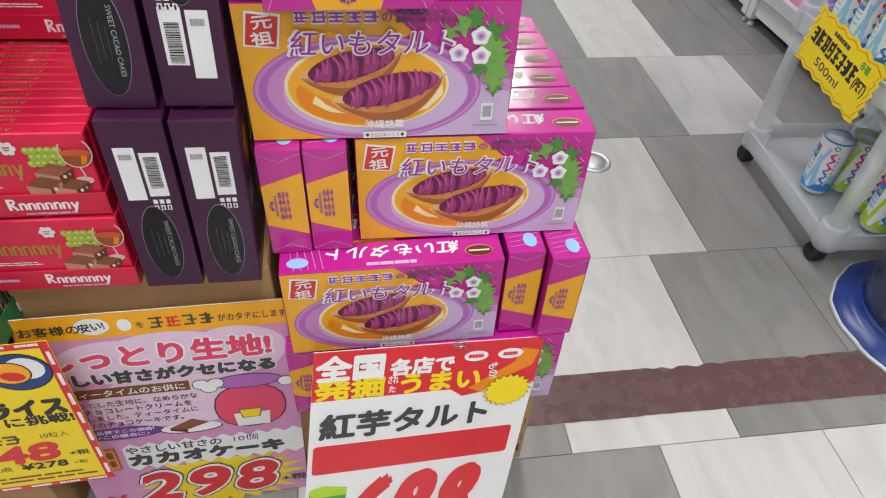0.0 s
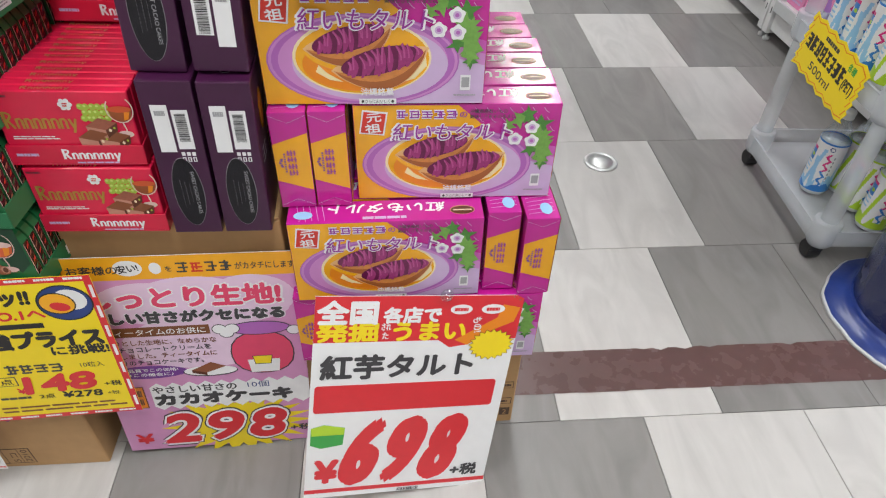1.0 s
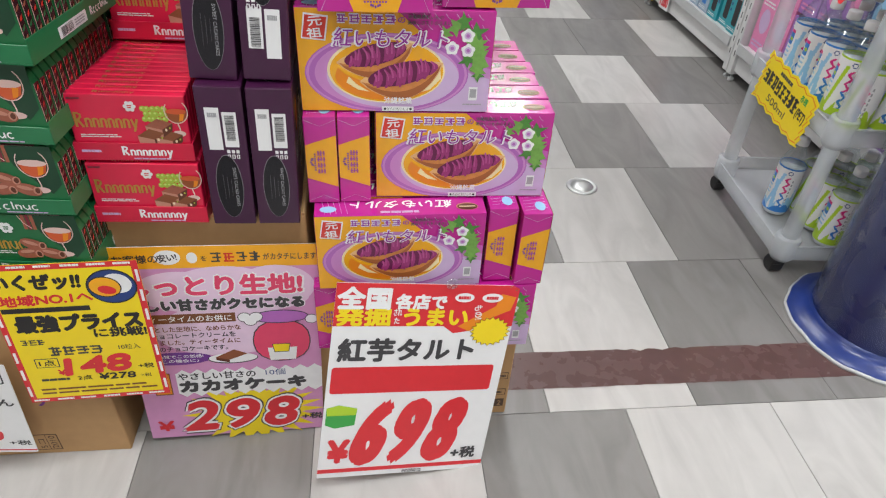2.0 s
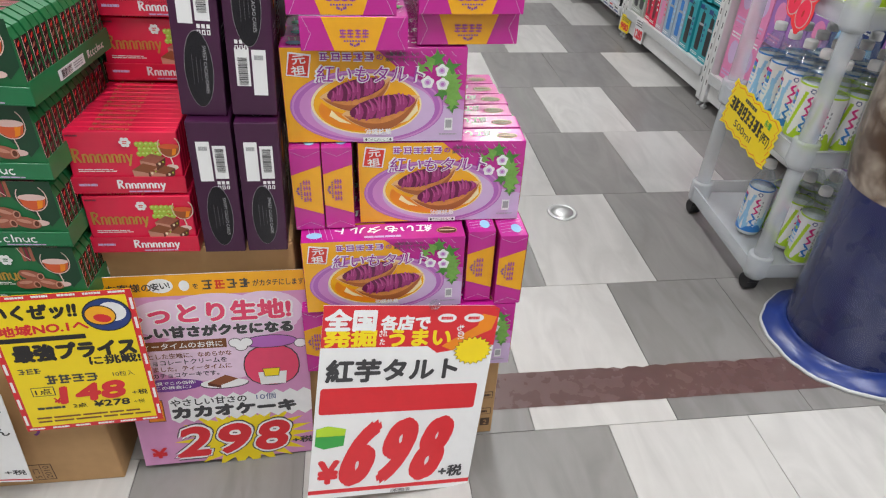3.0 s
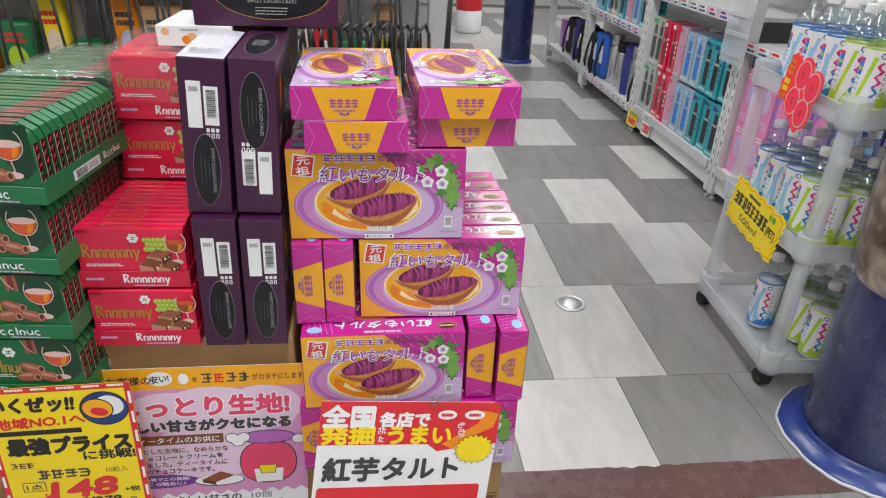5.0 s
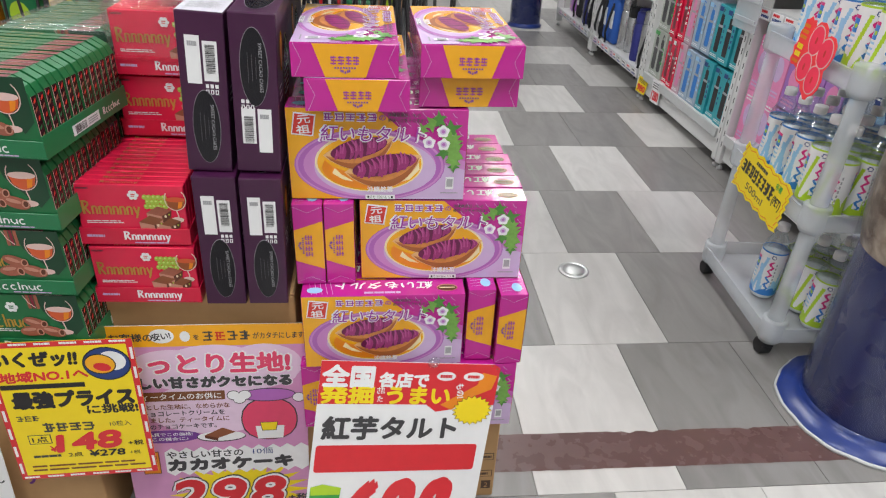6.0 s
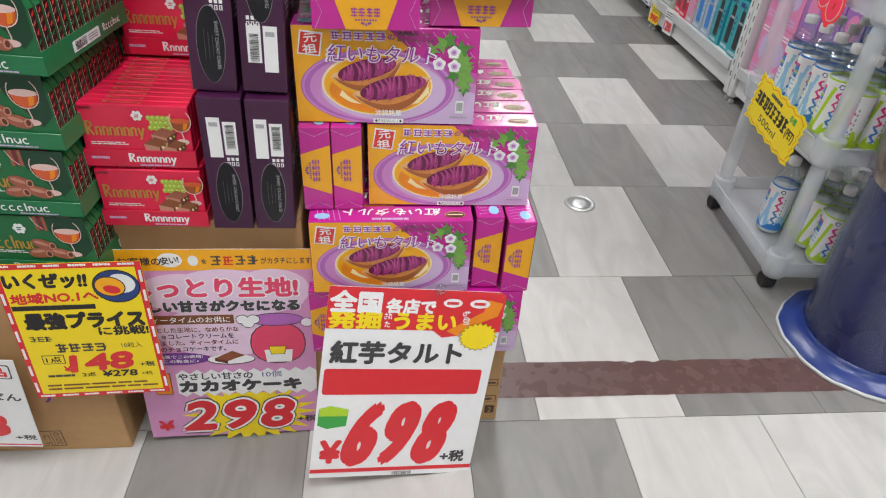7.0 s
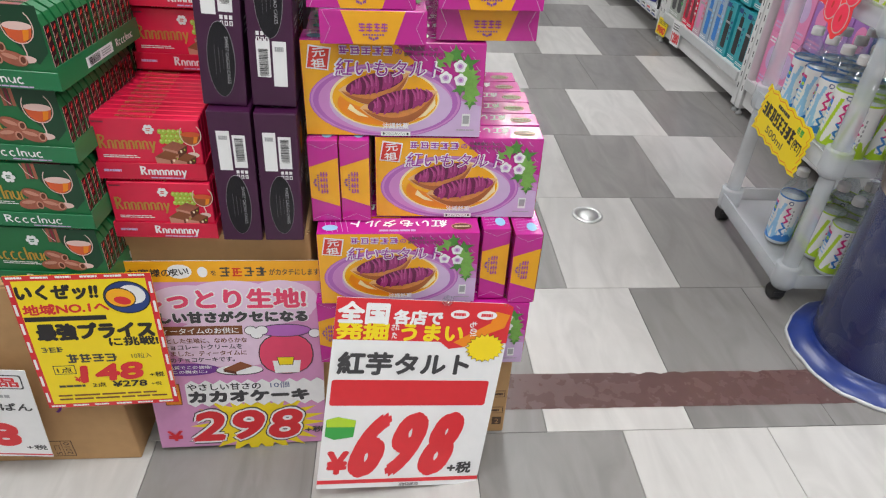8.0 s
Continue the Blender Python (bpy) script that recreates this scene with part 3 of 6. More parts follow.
def tart_end(a, flip):
    """The short end: a tapering amber band over magenta, with the maker's mark."""
    t, h = TT, TH
    x = (lambda q: t - q) if flip else (lambda q: q)
    a.poly([(x(0.0006), 0.20 * h), (x(t - 0.0006), 0.31 * h), (x(t - 0.0006), 0.69 * h), (x(0.0006), 0.80 * h)], AMBER, 1)
    for k in range(4):
        y0 = (0.36 + 0.07 * k) * h
        a.rect(0.38 * t, y0 + 0.006 * h, 0.42 * t, y0 + 0.060 * h, TITLE, 2)
        a.rect(0.47 * t, y0 + (0.0 if k % 2 else 0.012) * h, 0.51 * t, y0 + 0.062 * h, TITLE, 2)
        a.rect(0.56 * t, y0 + 0.004 * h, 0.60 * t, y0 + 0.058 * h, TITLE, 2)
        a.rect(0.36 * t, y0 + 0.030 * h, 0.62 * t, y0 + 0.038 * h, TITLE, 2.4)
        a.rect(0.36 * t, y0 + (0.010 + 0.006 * (k % 3)) * h, 0.50 * t, y0 + (0.017 + 0.006 * (k % 3)) * h, TITLE, 2.6)
    for k in range(8):
        y0 = (0.40 + 0.026 * k) * h
        a.rect(x(0.73 * t), y0, x(0.68 * t), y0 + 0.017 * h, VIOLET_INK, 2)
    for dx, dy in ((0.84, 0.5), (0.81, 0.478), (0.81, 0.522), (0.79, 0.462), (0.79, 0.538)):
        a.disc(x(dx * t), dy * h, 0.0020, 0.0013, VIOLET_INK, 2, 6)
    a.band([(x(0.02 * t), 0.03 * h), (x(0.5 * t), 0.10 * h), (x(0.98 * t), 0.03 * h)], 0.0004, PALE_LILAC, 1)
    a.band([(x(0.02 * t), 0.97 * h), (x(0.5 * t), 0.90 * h), (x(0.98 * t), 0.97 * h)], 0.0004, PALE_LILAC, 1)


def tart_box():
    """A carton of sweet potato tarts; stands on its long edge, front to -y."""
    ob = thing("tart_box", "magenta and amber carton of purple sweet potato tarts, stacked for sale", "box", "stacked tart boxes")
    bm = bmesh.new()
    box(bm, -TW / 2, 0, 0, TW / 2, TT, TH, 0.0012, 0, 2)
    part("carton", bm, MAGENTA, ob)
    tart_front().put("front_print", facing(-TW / 2, 0, 0), ob, "printed picture of two purple tarts on a plate")
    a = Art()
    tart_end(a, False)
    a.put("end_print", facing(TW / 2, 0, 0, "+x"), ob)
    a = Art()
    tart_end(a, True)
    a.put("end_print", facing(-TW / 2, TT, 0, "-x"), ob)
    a = Art()
    a.text("紅いもタルト", 0.0, 0.6 * TT, 0.15, 0.45 * TT, WHITE, 1, 0.02, 180, 0.15)
    a.bars(-0.03, 0.10 * TT, 0.03, 0.24 * TT, PALE_LILAC, 1, 1, 5, 0.8)
    a.disc(0.098, 0.42 * TT, 0.0165, 0.0095, ROSE, 1, 18)
    a.disc(0.098, 0.40 * TT, 0.0150, 0.0080, CHOC, 2, 18)
    a.rect(0.086, 0.37 * TT, 0.110, 0.43 * TT, CREAM, 3)
    for k in range(5):
        a.band([(-0.115 + 0.008 * k, 0.9 * TT), (-0.109 + 0.008 * k, 0.1 * TT)], 0.0006, PALE_LILAC, 1)
    a.disc(-0.105, 0.35 * TT, 0.012, 0.008, SKY_INK, 2, 14)
    a.put("top_print", facing(0, 0, TH, "+z"), ob)
    return ob


TART = tart_box()
# two rows are laid flat: picture upward, one short end to the front
FLAT = Matrix(((0, 0, 1, 0), (-1, 0, 0, 0), (0, -1, 0, 0), (0, 0, 0, 1)))
rnd = random.Random(5)


def tart_standing(u0, v, z, rz=0.0, lean=0.0):
    return shown(u0 + TW / 2, v, z, lean, 0, rz)


def tart_endways(u0, v, z, rz=0.0, lean=0.0):
    return shown(u0 + TT, v + TW / 2, z, 0, lean, 90 + rz)


def tart_flat(u0, v, z, rz=0.0):
    return shown(u0, v + TW / 2, z + TT, 0, 0, rz) @ FLAT


Z1, Z2, Z3, Z4 = 0.2165, 0.3539, 0.4913, 0.6287
Z5, Z6 = 0.7661, 0.8100
SPOTS = [
    tart_endways(-0.030, -0.011, Z1), tart_endways(0.018, -0.013, Z1), tart_standing(0.071, -0.017, Z1),
    tart_standing(0.073, 0.028, Z1), tart_standing(0.069, 0.073, Z1), tart_standing(0.071, 0.118, Z1), tart_standing(0.071, 0.163, Z1), tart_standing(0.071, 0.208, Z1),
    tart_standing(-0.0216, -0.014, Z2, 0.6), tart_endways(0.2325, -0.009, Z2, 0, 1.0), tart_endways(0.2785, -0.018, Z2, 1.0),
    tart_standing(-0.020, 0.034, Z2), tart_standing(-0.022, 0.079, Z2), tart_standing(-0.019, 0.124, Z2), tart_standing(-0.022, 0.169, Z2), tart_standing(-0.022, 0.214, Z2),
    tart_endways(-0.029, 0.015, Z3, 0.6), tart_endways(0.017, 0.016, Z3), tart_standing(0.067, 0.030, Z3, -0.8),
    tart_standing(0.069, 0.076, Z3), tart_standing(0.065, 0.121, Z3), tart_standing(0.068, 0.166, Z3), tart_standing(0.062, 0.211, Z3), tart_standing(0.060, 0.256, Z3),
    tart_standing(-0.029, 0.030, Z4, -0.8), tart_standing(-0.025, 0.077, Z4), tart_standing(-0.027, 0.122, Z4), tart_standing(-0.023, 0.167, Z4), tart_standing(-0.025, 0.212, Z4), tart_standing(-0.023, 0.257, Z4),
    tart_flat(0.001, 0.006, Z5, 0.7), tart_flat(0.1475, 0.030, Z5, 1.8),
    tart_flat(-0.0134, 0.008, Z6, 0.6), tart_flat(0.1490, 0.014, Z6, 1.2),
]
TART.matrix_world = SPOTS[0]
for spot in SPOTS[1:]:
    copy_thing(TART, spot)


# ---------------------------------------------------------------- plum cake boxes
PW, PD, PH = 0.0575, 0.19, 0.2085


def cake_box(oval_low, pale_top=False):
    """A tall plum gift box with an oval label and a white sticker."""
    ob = thing("cake_box", "dark plum cake box with black oval label and barcode sticker, film-wrapped", "box", "stacked plum cake boxes")
    bm = bmesh.new()
    box(bm, -PW / 2, 0, 0, PW / 2, PD, PH, 0.0018, 0, 2)
    part("carton", bm, PLUM, ob)
    a = Art()
    oy, sy = (0.30, 0.72) if oval_low else (0.68, 0.28)
    a.disc(0, oy * PH, 0.0175, 0.050, GREY_INK, 1, 40)
    a.disc(0, oy * PH, 0.0170, 0.0494, PLUM_BLACK, 2, 40)
    a.text("SWEET CACAO CAKES", 0.0085, oy * PH, 0.062, 0.0042, GREY_INK, 3, 0.0, -90)
    for k in range(3):
        a.bars(-0.0075 + 0.005 * k, oy * PH - 0.020 + 0.003 * k, -0.0060 + 0.005 * k, oy * PH + 0.020 - 0.003 * k, DIM_INK, 3, 9, k + 2, 0.7)
    a.put("oval_label", facing(0, 0, 0), ob, "black oval label with thin gilt edge")
    a = Art()
    s = 1 if oval_low else -1
    x0, x1 = (-0.019, -0.0015) if oval_low else (0.0015, 0.019)
    a.rect(x0, sy * PH - 0.030, x1, sy * PH + 0.030, PAPER, 1)
    a.bars(x0 + 0.003, sy * PH + 0.014, x1 - 0.003, sy * PH + 0.026, GREY_INK, 2, 1, 3, 0.5)
    a.put("sticker", facing(0, 0, 0), ob, "white date sticker")
    a = Art()
    a.rect(-x1, sy * PH - 0.004 * s - 0.022, -x0, sy * PH - 0.004 * s + 0.022 + 0.006, PAPER, 1)
    a.barcode(-x1 + 0.003, sy * PH - 0.016, -x0 - 0.003, sy * PH + 0.020, 2, 4, True)
    a.put("barcode_label", facing(0, 0, 0), ob, "white barcode label")
    a = Art()
    yy = sy * PH - s * 0.036
    for k in range(3):
        a.rect(-x1 + 0.001 + 0.0058 * k, yy - 0.007, -x1 + 0.0058 * k + 0.0050, yy - 0.001, WHITE, 1)
        a.rect(-x1 + 0.0022 + 0.0058 * k, yy - 0.006, -x1 + 0.0058 * k + 0.0038, yy - 0.002, PLUM, 2)
        a.rect(-x1 + 0.001 + 0.0058 * k, yy + 0.001, -x1 + 0.0058 * k + 0.0050, yy + 0.006, WHITE, 1)
    a.put("care_marks", facing(0, 0, 0), ob, "small white printed marks")
    a = Art()
    a.disc(0.5 * PD, 0.5 * PH, 0.032, 0.062, GOLD, 1, 30)
    a.disc(0.5 * PD, 0.5 * PH, 0.0308, 0.0606, PLUM_BLACK, 2, 30)
    a.bars(0.38 * PD, 0.40 * PH, 0.62 * PD, 0.60 * PH, GREY_INK, 3, 5, 3, 0.3)
    a.disc(0.22 * PD, 0.74 * PH, 0.014, 0.026, AMBER, 1, 18)
    a.disc(0.22 * PD, 0.74 * PH, 0.011, 0.021, ORANGE, 2, 18)
    a.band([(0.42 * PD, 0.62 * PH), (0.50 * PD, 0.80 * PH), (0.56 * PD, 0.70 * PH), (0.66 * PD, 0.90 * PH), (0.72 * PD, 0.80 * PH), (0.80 * PD, 0.92 * PH)], 0.0014, GOLD, 3)
    a.bars(0.08 * PD, 0.44 * PH, 0.24 * PD, 0.56 * PH, WHITE, 1, 3, 9, 0.4)
    a.put("side_print", facing(PW / 2, 0, 0, "+x"), ob)
    a = Art()
    if pale_top:
        a.rect(-PW / 2 + 0.001, 0.001, PW / 2 - 0.001, PD - 0.001, WHITE_MOTTLE, 1)
        a.bars(-0.020, 0.10 * PD, 0.020, 0.30 * PD, GREY_INK, 2, 6, 5, 0.3)
    else:
        a.disc(0, 0.5 * PD, 0.019, 0.075, GREY_INK, 1, 30)
        a.disc(0, 0.5 * PD, 0.0184, 0.0742, PLUM_BLACK, 2, 30)
        a.bars(-0.010, 0.40 * PD, 0.010, 0.60 * PD, GREY_INK, 3, 6, 5, 0.3)
    a.put("top_print", facing(0, 0, PH, "+z"), ob)
    return ob


CAKE_A, CAKE_B, CAKE_C = cake_box(True), cake_box(False), cake_box(True, True)
LEAN = 1.7
PZ = 0.4660
lo = shown(-0.1602, -0.001, PZ + 0.0025, 0, LEAN, 1.0)
CAKE_A.matrix_world = lo @ pose(PW / 2, 0, 0)
copy_thing(CAKE_A, lo @ pose(PW * 1.5 + 0.0043, -0.002, 0.0022, 0, 0, 0.6))
CAKE_C.matrix_world = lo @ pose(PW / 2 - 0.0050, 0.016, PH + 0.0016, 0, 1.9, 0.4)
CAKE_B.matrix_world = lo @ pose(PW * 1.5 + 0.0030, 0.013, PH + 0.0040, 0, 1.0, 0.2)
for du, dv, dz in ((0.5, 0, 0), (1.5, 0, 0.0022), (1.5, 0.017, PH + 0.0040)):
    copy_thing(CAKE_A, lo @ pose(PW * du + 0.002, PD + 0.004 + dv, dz))

# a box of the same cakes lying across the top, on a small white box
lying = thing("cake_box", "large plum cake box lying flat with a black curved label", "box")
bm = bmesh.new()
box(bm, -0.105, 0, 0, 0.105, 0.19, 0.058, 0.0018, 0, 2)
part("carton", bm, PLUM, lying)
a = Art()
a.poly(clipped(ring(0.01, 0.05, 0.085, 0.040), -0.1, 0.1, 0.002, 0.0565), GOLD, 1)
a.poly(clipped(ring(0.01, 0.05, 0.0838, 0.0388), -0.1, 0.1, 0.002, 0.0557), PLUM_BLACK, 2)
a.text("SWEET CACAO CAKES", 0.01, 0.036, 0.07, 0.0045, GREY_INK, 3)
a.bars(-0.015, 0.016, 0.035, 0.029, GREY_INK, 3, 3, 2, 0.3)
a.put("label", facing(0, 0, 0), lying, "black label with gilt rim")
lying.matrix_world = shown(-0.062, 0.208, 0.8920, 0, 0, -1)
snack = thing("snack_box", "small white card box printed with orange fruit", "box")
bm = bmesh.new()
box(bm, -0.055, 0, 0, 0.055, 0.15, 0.030, 0.001)
part("carton", bm, PAPER, snack)
a = Art()
for px, py, r in ((-0.042, 0.021, 0.006), (-0.012, 0.010, 0.007), (-0.004, 0.015, 0.006), (0.03, 0.020, 0.006)):
    a.disc(px, py, r, r * 0.9, ORANGE if r > 0.0065 else CRUST_RIM, 1, 12)
a.bars(-0.020, 0.022, 0.006, 0.026, GREY_INK, 1, 1, 4)
a.put("front_print", facing(0, 0, 0), snack)
snack.matrix_world = shown(-0.168, 0.208, 0.8615, 0, 0, -1)


# ---------------------------------------------------------------- trays of chocolate packets
def wrap_shell(w, d, h, seed, name, parent, low=0.0):
    """Loose clear film round a tray, its skin uneven."""
    bm = bmesh.new()
    box(bm, -w / 2, -0.002, low, w / 2, d, h)
    bmesh.ops.subdivide_edges(bm, edges=bm.edges[:], cuts=7, use_grid_fill=True)
    r = random.Random(seed)
    for v in bm.verts:
        v.co += Vector((r.uniform(-1, 1), r.uniform(-1.3, 0.2), r.uniform(-0.3, 1.3))) * 0.0022
    return part(name, bm, WRAP, parent, "clear crinkled wrapping film", True)


def chocolate_tray(kind, w, h, d, n, seed):
    """A shelf-ready tray with a row of upright packets."""
    red = kind == "red"
    card, trayc, deep = (RUBY, RUBY_DARK, RUBY) if red else (GREEN_CARD, GREEN_TRAY, GREEN_DARK)
    ob = thing("chocolate_tray", "red tray of upright liqueur chocolate packets" if red else "green tray of upright liqueur chocolate packets", "chocolate", "stacked red chocolate trays" if red else "stacked green chocolate trays")
    r = random.Random(seed)
    lip = 0.026 if red else 0.023
    bm = bmesh.new()
    box(bm, -w / 2, 0, 0, w / 2, d, 0.0015)
    box(bm, -w / 2, 0, 0.0015, w / 2, 0.0015, lip, 0.0004)
    box(bm, -w / 2, d - 0.0015, 0.0015, w / 2, d, lip)
    for sx in (-1, 1):
        box(bm, sx * w / 2 - (0.0015 if sx > 0 else 0), 0.0016, 0.0015, sx * w / 2 + (0 if sx > 0 else 0.0015), d - 0.0016, lip + (0.0 if red else 0.006))
    tray = part("tray", bm, trayc, ob, "low red card tray" if red else "low green card tray")
    a = Art()
    a.word_bar((0.10 if red else -0.01) * w, 0.52 * lip, (0.44 if red else 0.50) * w, 0.66 * lip, WHITE, 1, 0, "Pnnnnnny" if red else "Pooolnuo", 0.14)
    if red:
        a.bars(-0.44 * w, 0.46 * lip, -0.26 * w, 0.62 * lip, PALE_LILAC, 1, 1, 2, 0.9)
    a.bars(-0.02 * w, 0.08 * lip, 0.3 * w, 0.18 * lip, PALE_LILAC, 1, 1, 3, 0.8)
    a.put("tray_print", facing(0, 0, 0), ob)
    a = Art()
    a.rect(0.30 * d, 0.25 * lip, 0.62 * d, 0.85 * lip, PAPER, 1)
    a.barcode(0.33 * d, 0.32 * lip, 0.46 * d, 0.78 * lip, 2, 5)
    a.bars(0.48 * d, 0.35 * lip, 0.60 * d, 0.75 * lip, GREY_INK, 2, 3, 6)
    a.word_bar(0.78 * d, 0.55 * lip, 0.24 * d, 0.55 * lip, WHITE, 1, 0, "Pnnnnnny" if red else "Pooolnuo")
    a.put("side_print", facing(w / 2, 0, 0, "+x"), ob)
    pw, ph, pt = w - 0.005, h - 0.006, (d - 0.006) / n
    # one packet mesh, shared by the whole row
    bm = bmesh.new()
    if red:
        box(bm, -pw / 2, 0, 0, pw / 2, pt - 0.0012, ph, 0.0012)
    else:
        c = 0.022
        out = [(-pw / 2, 0), (pw / 2 - 0.006, 0), (pw / 2, 0.010), (pw / 2, ph - c), (pw / 2 - 0.25 * c, ph - 0.45 * c), (pw / 2 - c, ph), (-pw / 2, ph)]
        fr = [bm.verts.new((x, 0, z)) for x, z in out]
        bk = [bm.verts.new((x, pt - 0.0030, z)) for x, z in out]
        bm.faces.new(fr)
        bm.faces.new(list(reversed(bk)))
        for i in range(len(out)):
            f = bm.faces.new((fr[i], bk[i], bk[(i + 1) % len(out)], fr[(i + 1) % len(out)]))
            f.material_index = 1 if i in (1, 2) else 0
        bmesh.ops.recalc_face_normals(bm, faces=bm.faces[:])
    packet = part("packet", bm, [card, WINE_DARK], ob)
    me = packet.data
    a = Art()
    a.word_bar((-0.10 if red else -0.22) * pw, (pt) * 0.5, (0.36 if red else 0.30) * pw, (0.50 if red else 0.36) * pt, GOLD, 1)
    if not red:
        a.rect(0.12 * pw, 0.0006, 0.5 * pw - c, pt - 0.0036, WINE, 1)
        a.rect(0.10 * pw, 0.0006, 0.5 * pw - c, 0.0013, GLASS_EDGE, 1.5)
        a.disc(0.24 * pw, 0.5 * pt, 0.06 * pw, 0.16 * pt, ROLL, 2, 10)
    edge_me = a.put("top_print", facing(0, 0, ph, "+z"), packet).data
    side_me = None
    if not red:
        a = Art()
        a.rect(0.0002, 0.012, 0.0011, ph - c, GLASS_EDGE, 1)
        a.rect(pt - 0.0042, 0.012, pt - 0.0032, ph - c, GREEN_CARD, 1)
        spots = random.Random(seed)
        for k in range(6):
            z = 0.013 + (ph - c - 0.016) * k / 5.6
            dx = spots.uniform(0, 0.002)
            a.poly([(0.0020 + dx, z), (0.0062 + dx, z + 0.002), (0.0088 + dx * 0.3, z + 0.007), (0.0050 + dx, z + 0.0055), (0.0026 + dx, z + 0.0035)], (STAMP, ROLL, GREEN_CARD, STAMP, ROLL, STAMP)[k], 1.5)
        side_me = a.put("side_print", facing(pw / 2, 0, 0, "+x"), packet).data
    packet.matrix_local = pose(0, 0.003, 0.0016)
    for i in range(1, n):
        q = new("packet", me)
        q.parent = ob
        dz = r.uniform(-0.0012, 0.0012)
        q.matrix_local = pose(r.uniform(-0.0006, 0.0006), 0.003 + i * pt, 0.0016 + max(0, dz), -r.uniform(0, 1.0), 0, 0)
        t = new("top_print", edge_me)
        t.parent = q
        if side_me:
            new("side_print", side_me).parent = q
    a = Art()
    word = "Pnnnnnny" if red else "Pooolnuo"
    a.word_bar(-0.19 * w if red else -0.24 * w, (0.57 if red else 0.50) * h, (0.53 if red else 0.50) * w, 0.27 * h, GOLD, 1, 0, word, 0.105)
    a.bars(-0.46 * w, 0.88 * h, -0.34 * w, 0.91 * h, WINE if red else GREEN_DARK, 1, 1, 2, 0.9)
    a.bars(-0.42 * w, 0.335 * h, -0.08 * w, 0.39 * h, WHITE, 1, 2, 8, 0.5)
    # white badge of six petals with a small mark
    fx, fy, fr = (0.03 * w, 0.80 * h, 0.032 * w) if red else (-0.09 * w, 0.76 * h, 0.034 * w)
    for k in range(6):
        a.disc(fx + fr * math.cos(1.047 * k), fy + fr * math.sin(1.047 * k), 0.62 * fr, 0.62 * fr, WHITE, 3, 12)
    a.disc(fx, fy, fr, fr, WHITE, 3.3, 14)
    a.bars(fx - 0.6 * fr, fy - 0.6 * fr, fx + 0.6 * fr, fy + 0.6 * fr, STAMP if red else GREEN_CARD, 4, 2, 3, 0.6)
    if red:
        grapes = random.Random(2)
        for k in range(15):
            gx, gy = 0.13 + 0.042 * (k % 5) + 0.02 * (k // 5 % 2), 0.62 + 0.075 * (k // 5)
            gx += grapes.uniform(-0.006, 0.006)
            a.disc(gx * w, gy * h, 0.026 * w, 0.042 * h, GRAPE, 1.2 + 0.2 * (k % 4), 14)
            a.disc((gx - 0.007) * w, (gy + 0.012) * h, 0.011 * w, 0.016 * h, GRAPE_LIGHT, 2.2, 8)
        gc, bowl, fill = 0.40, (0.095, 0.17), BRANDY
    else:
        # dark window with the shapes of further packets, then the glass
        a.poly([(0.13 * w, 0.97 * h), (0.47 * w, 0.97 * h), (0.47 * w, 0.45 * h), (0.38 * w, 0.30 * h), (0.16 * w, 0.70 * h)], GREEN_DARK, 1)
        for k in range(3):
            a.rect((0.05 + 0.034 * k) * w, 0.74 * h, (0.077 + 0.034 * k) * w, 0.97 * h, WINE if k % 2 else ROLL, 1.4)
        a.band([(0.03 * w, 0.96 * h), (0.06 * w, 0.84 * h), (0.11 * w, 0.76 * h)], 0.0012, GLASS_EDGE, 2)
        gc, bowl, fill = 0.30, (0.115, 0.20), LIQUEUR
    bx, by = gc * w, 0.74 * h
    rx, ry = bowl[0] * w, bowl[1] * h
    a.band([(bx + rx * math.cos(q), by + ry * math.sin(q)) for q in [2.5 + 0.29 * k for k in range(17)]], 0.0013, GLASS_EDGE, 3)
    a.poly([(bx - 0.93 * rx, by), (bx, by + 0.22 * ry), (bx + 0.93 * rx, by), (bx + 0.72 * rx, by - 0.62 * ry), (bx + 0.2 * rx, by - 0.95 * ry), (bx - 0.25 * rx, by - 0.95 * ry), (bx - 0.72 * rx, by - 0.62 * ry)], fill, 2.6)
    a.disc(bx, by, 0.93 * rx, 0.24 * ry, GLASS_EDGE if not red else LIQUEUR, 3, 20)
    a.poly([(bx + 0.3 * rx, by - 0.2 * ry), (bx + 0.7 * rx, by - 0.2 * ry), (bx + 0.5 * rx, by - 0.75 * ry), (bx + 0.15 * rx, by - 0.85 * ry)], ORANGE, 3.2)
    a.band([(bx, by - ry), (bx + 0.002, by - 1.55 * ry), (bx + 0.001, by - 1.9 * ry)], 0.0016, GLASS_EDGE, 2.4)
    a.disc(bx, by - 1.92 * ry, 0.6 * rx, 0.09 * h * 0.5, GLASS_EDGE, 2.3, 14)
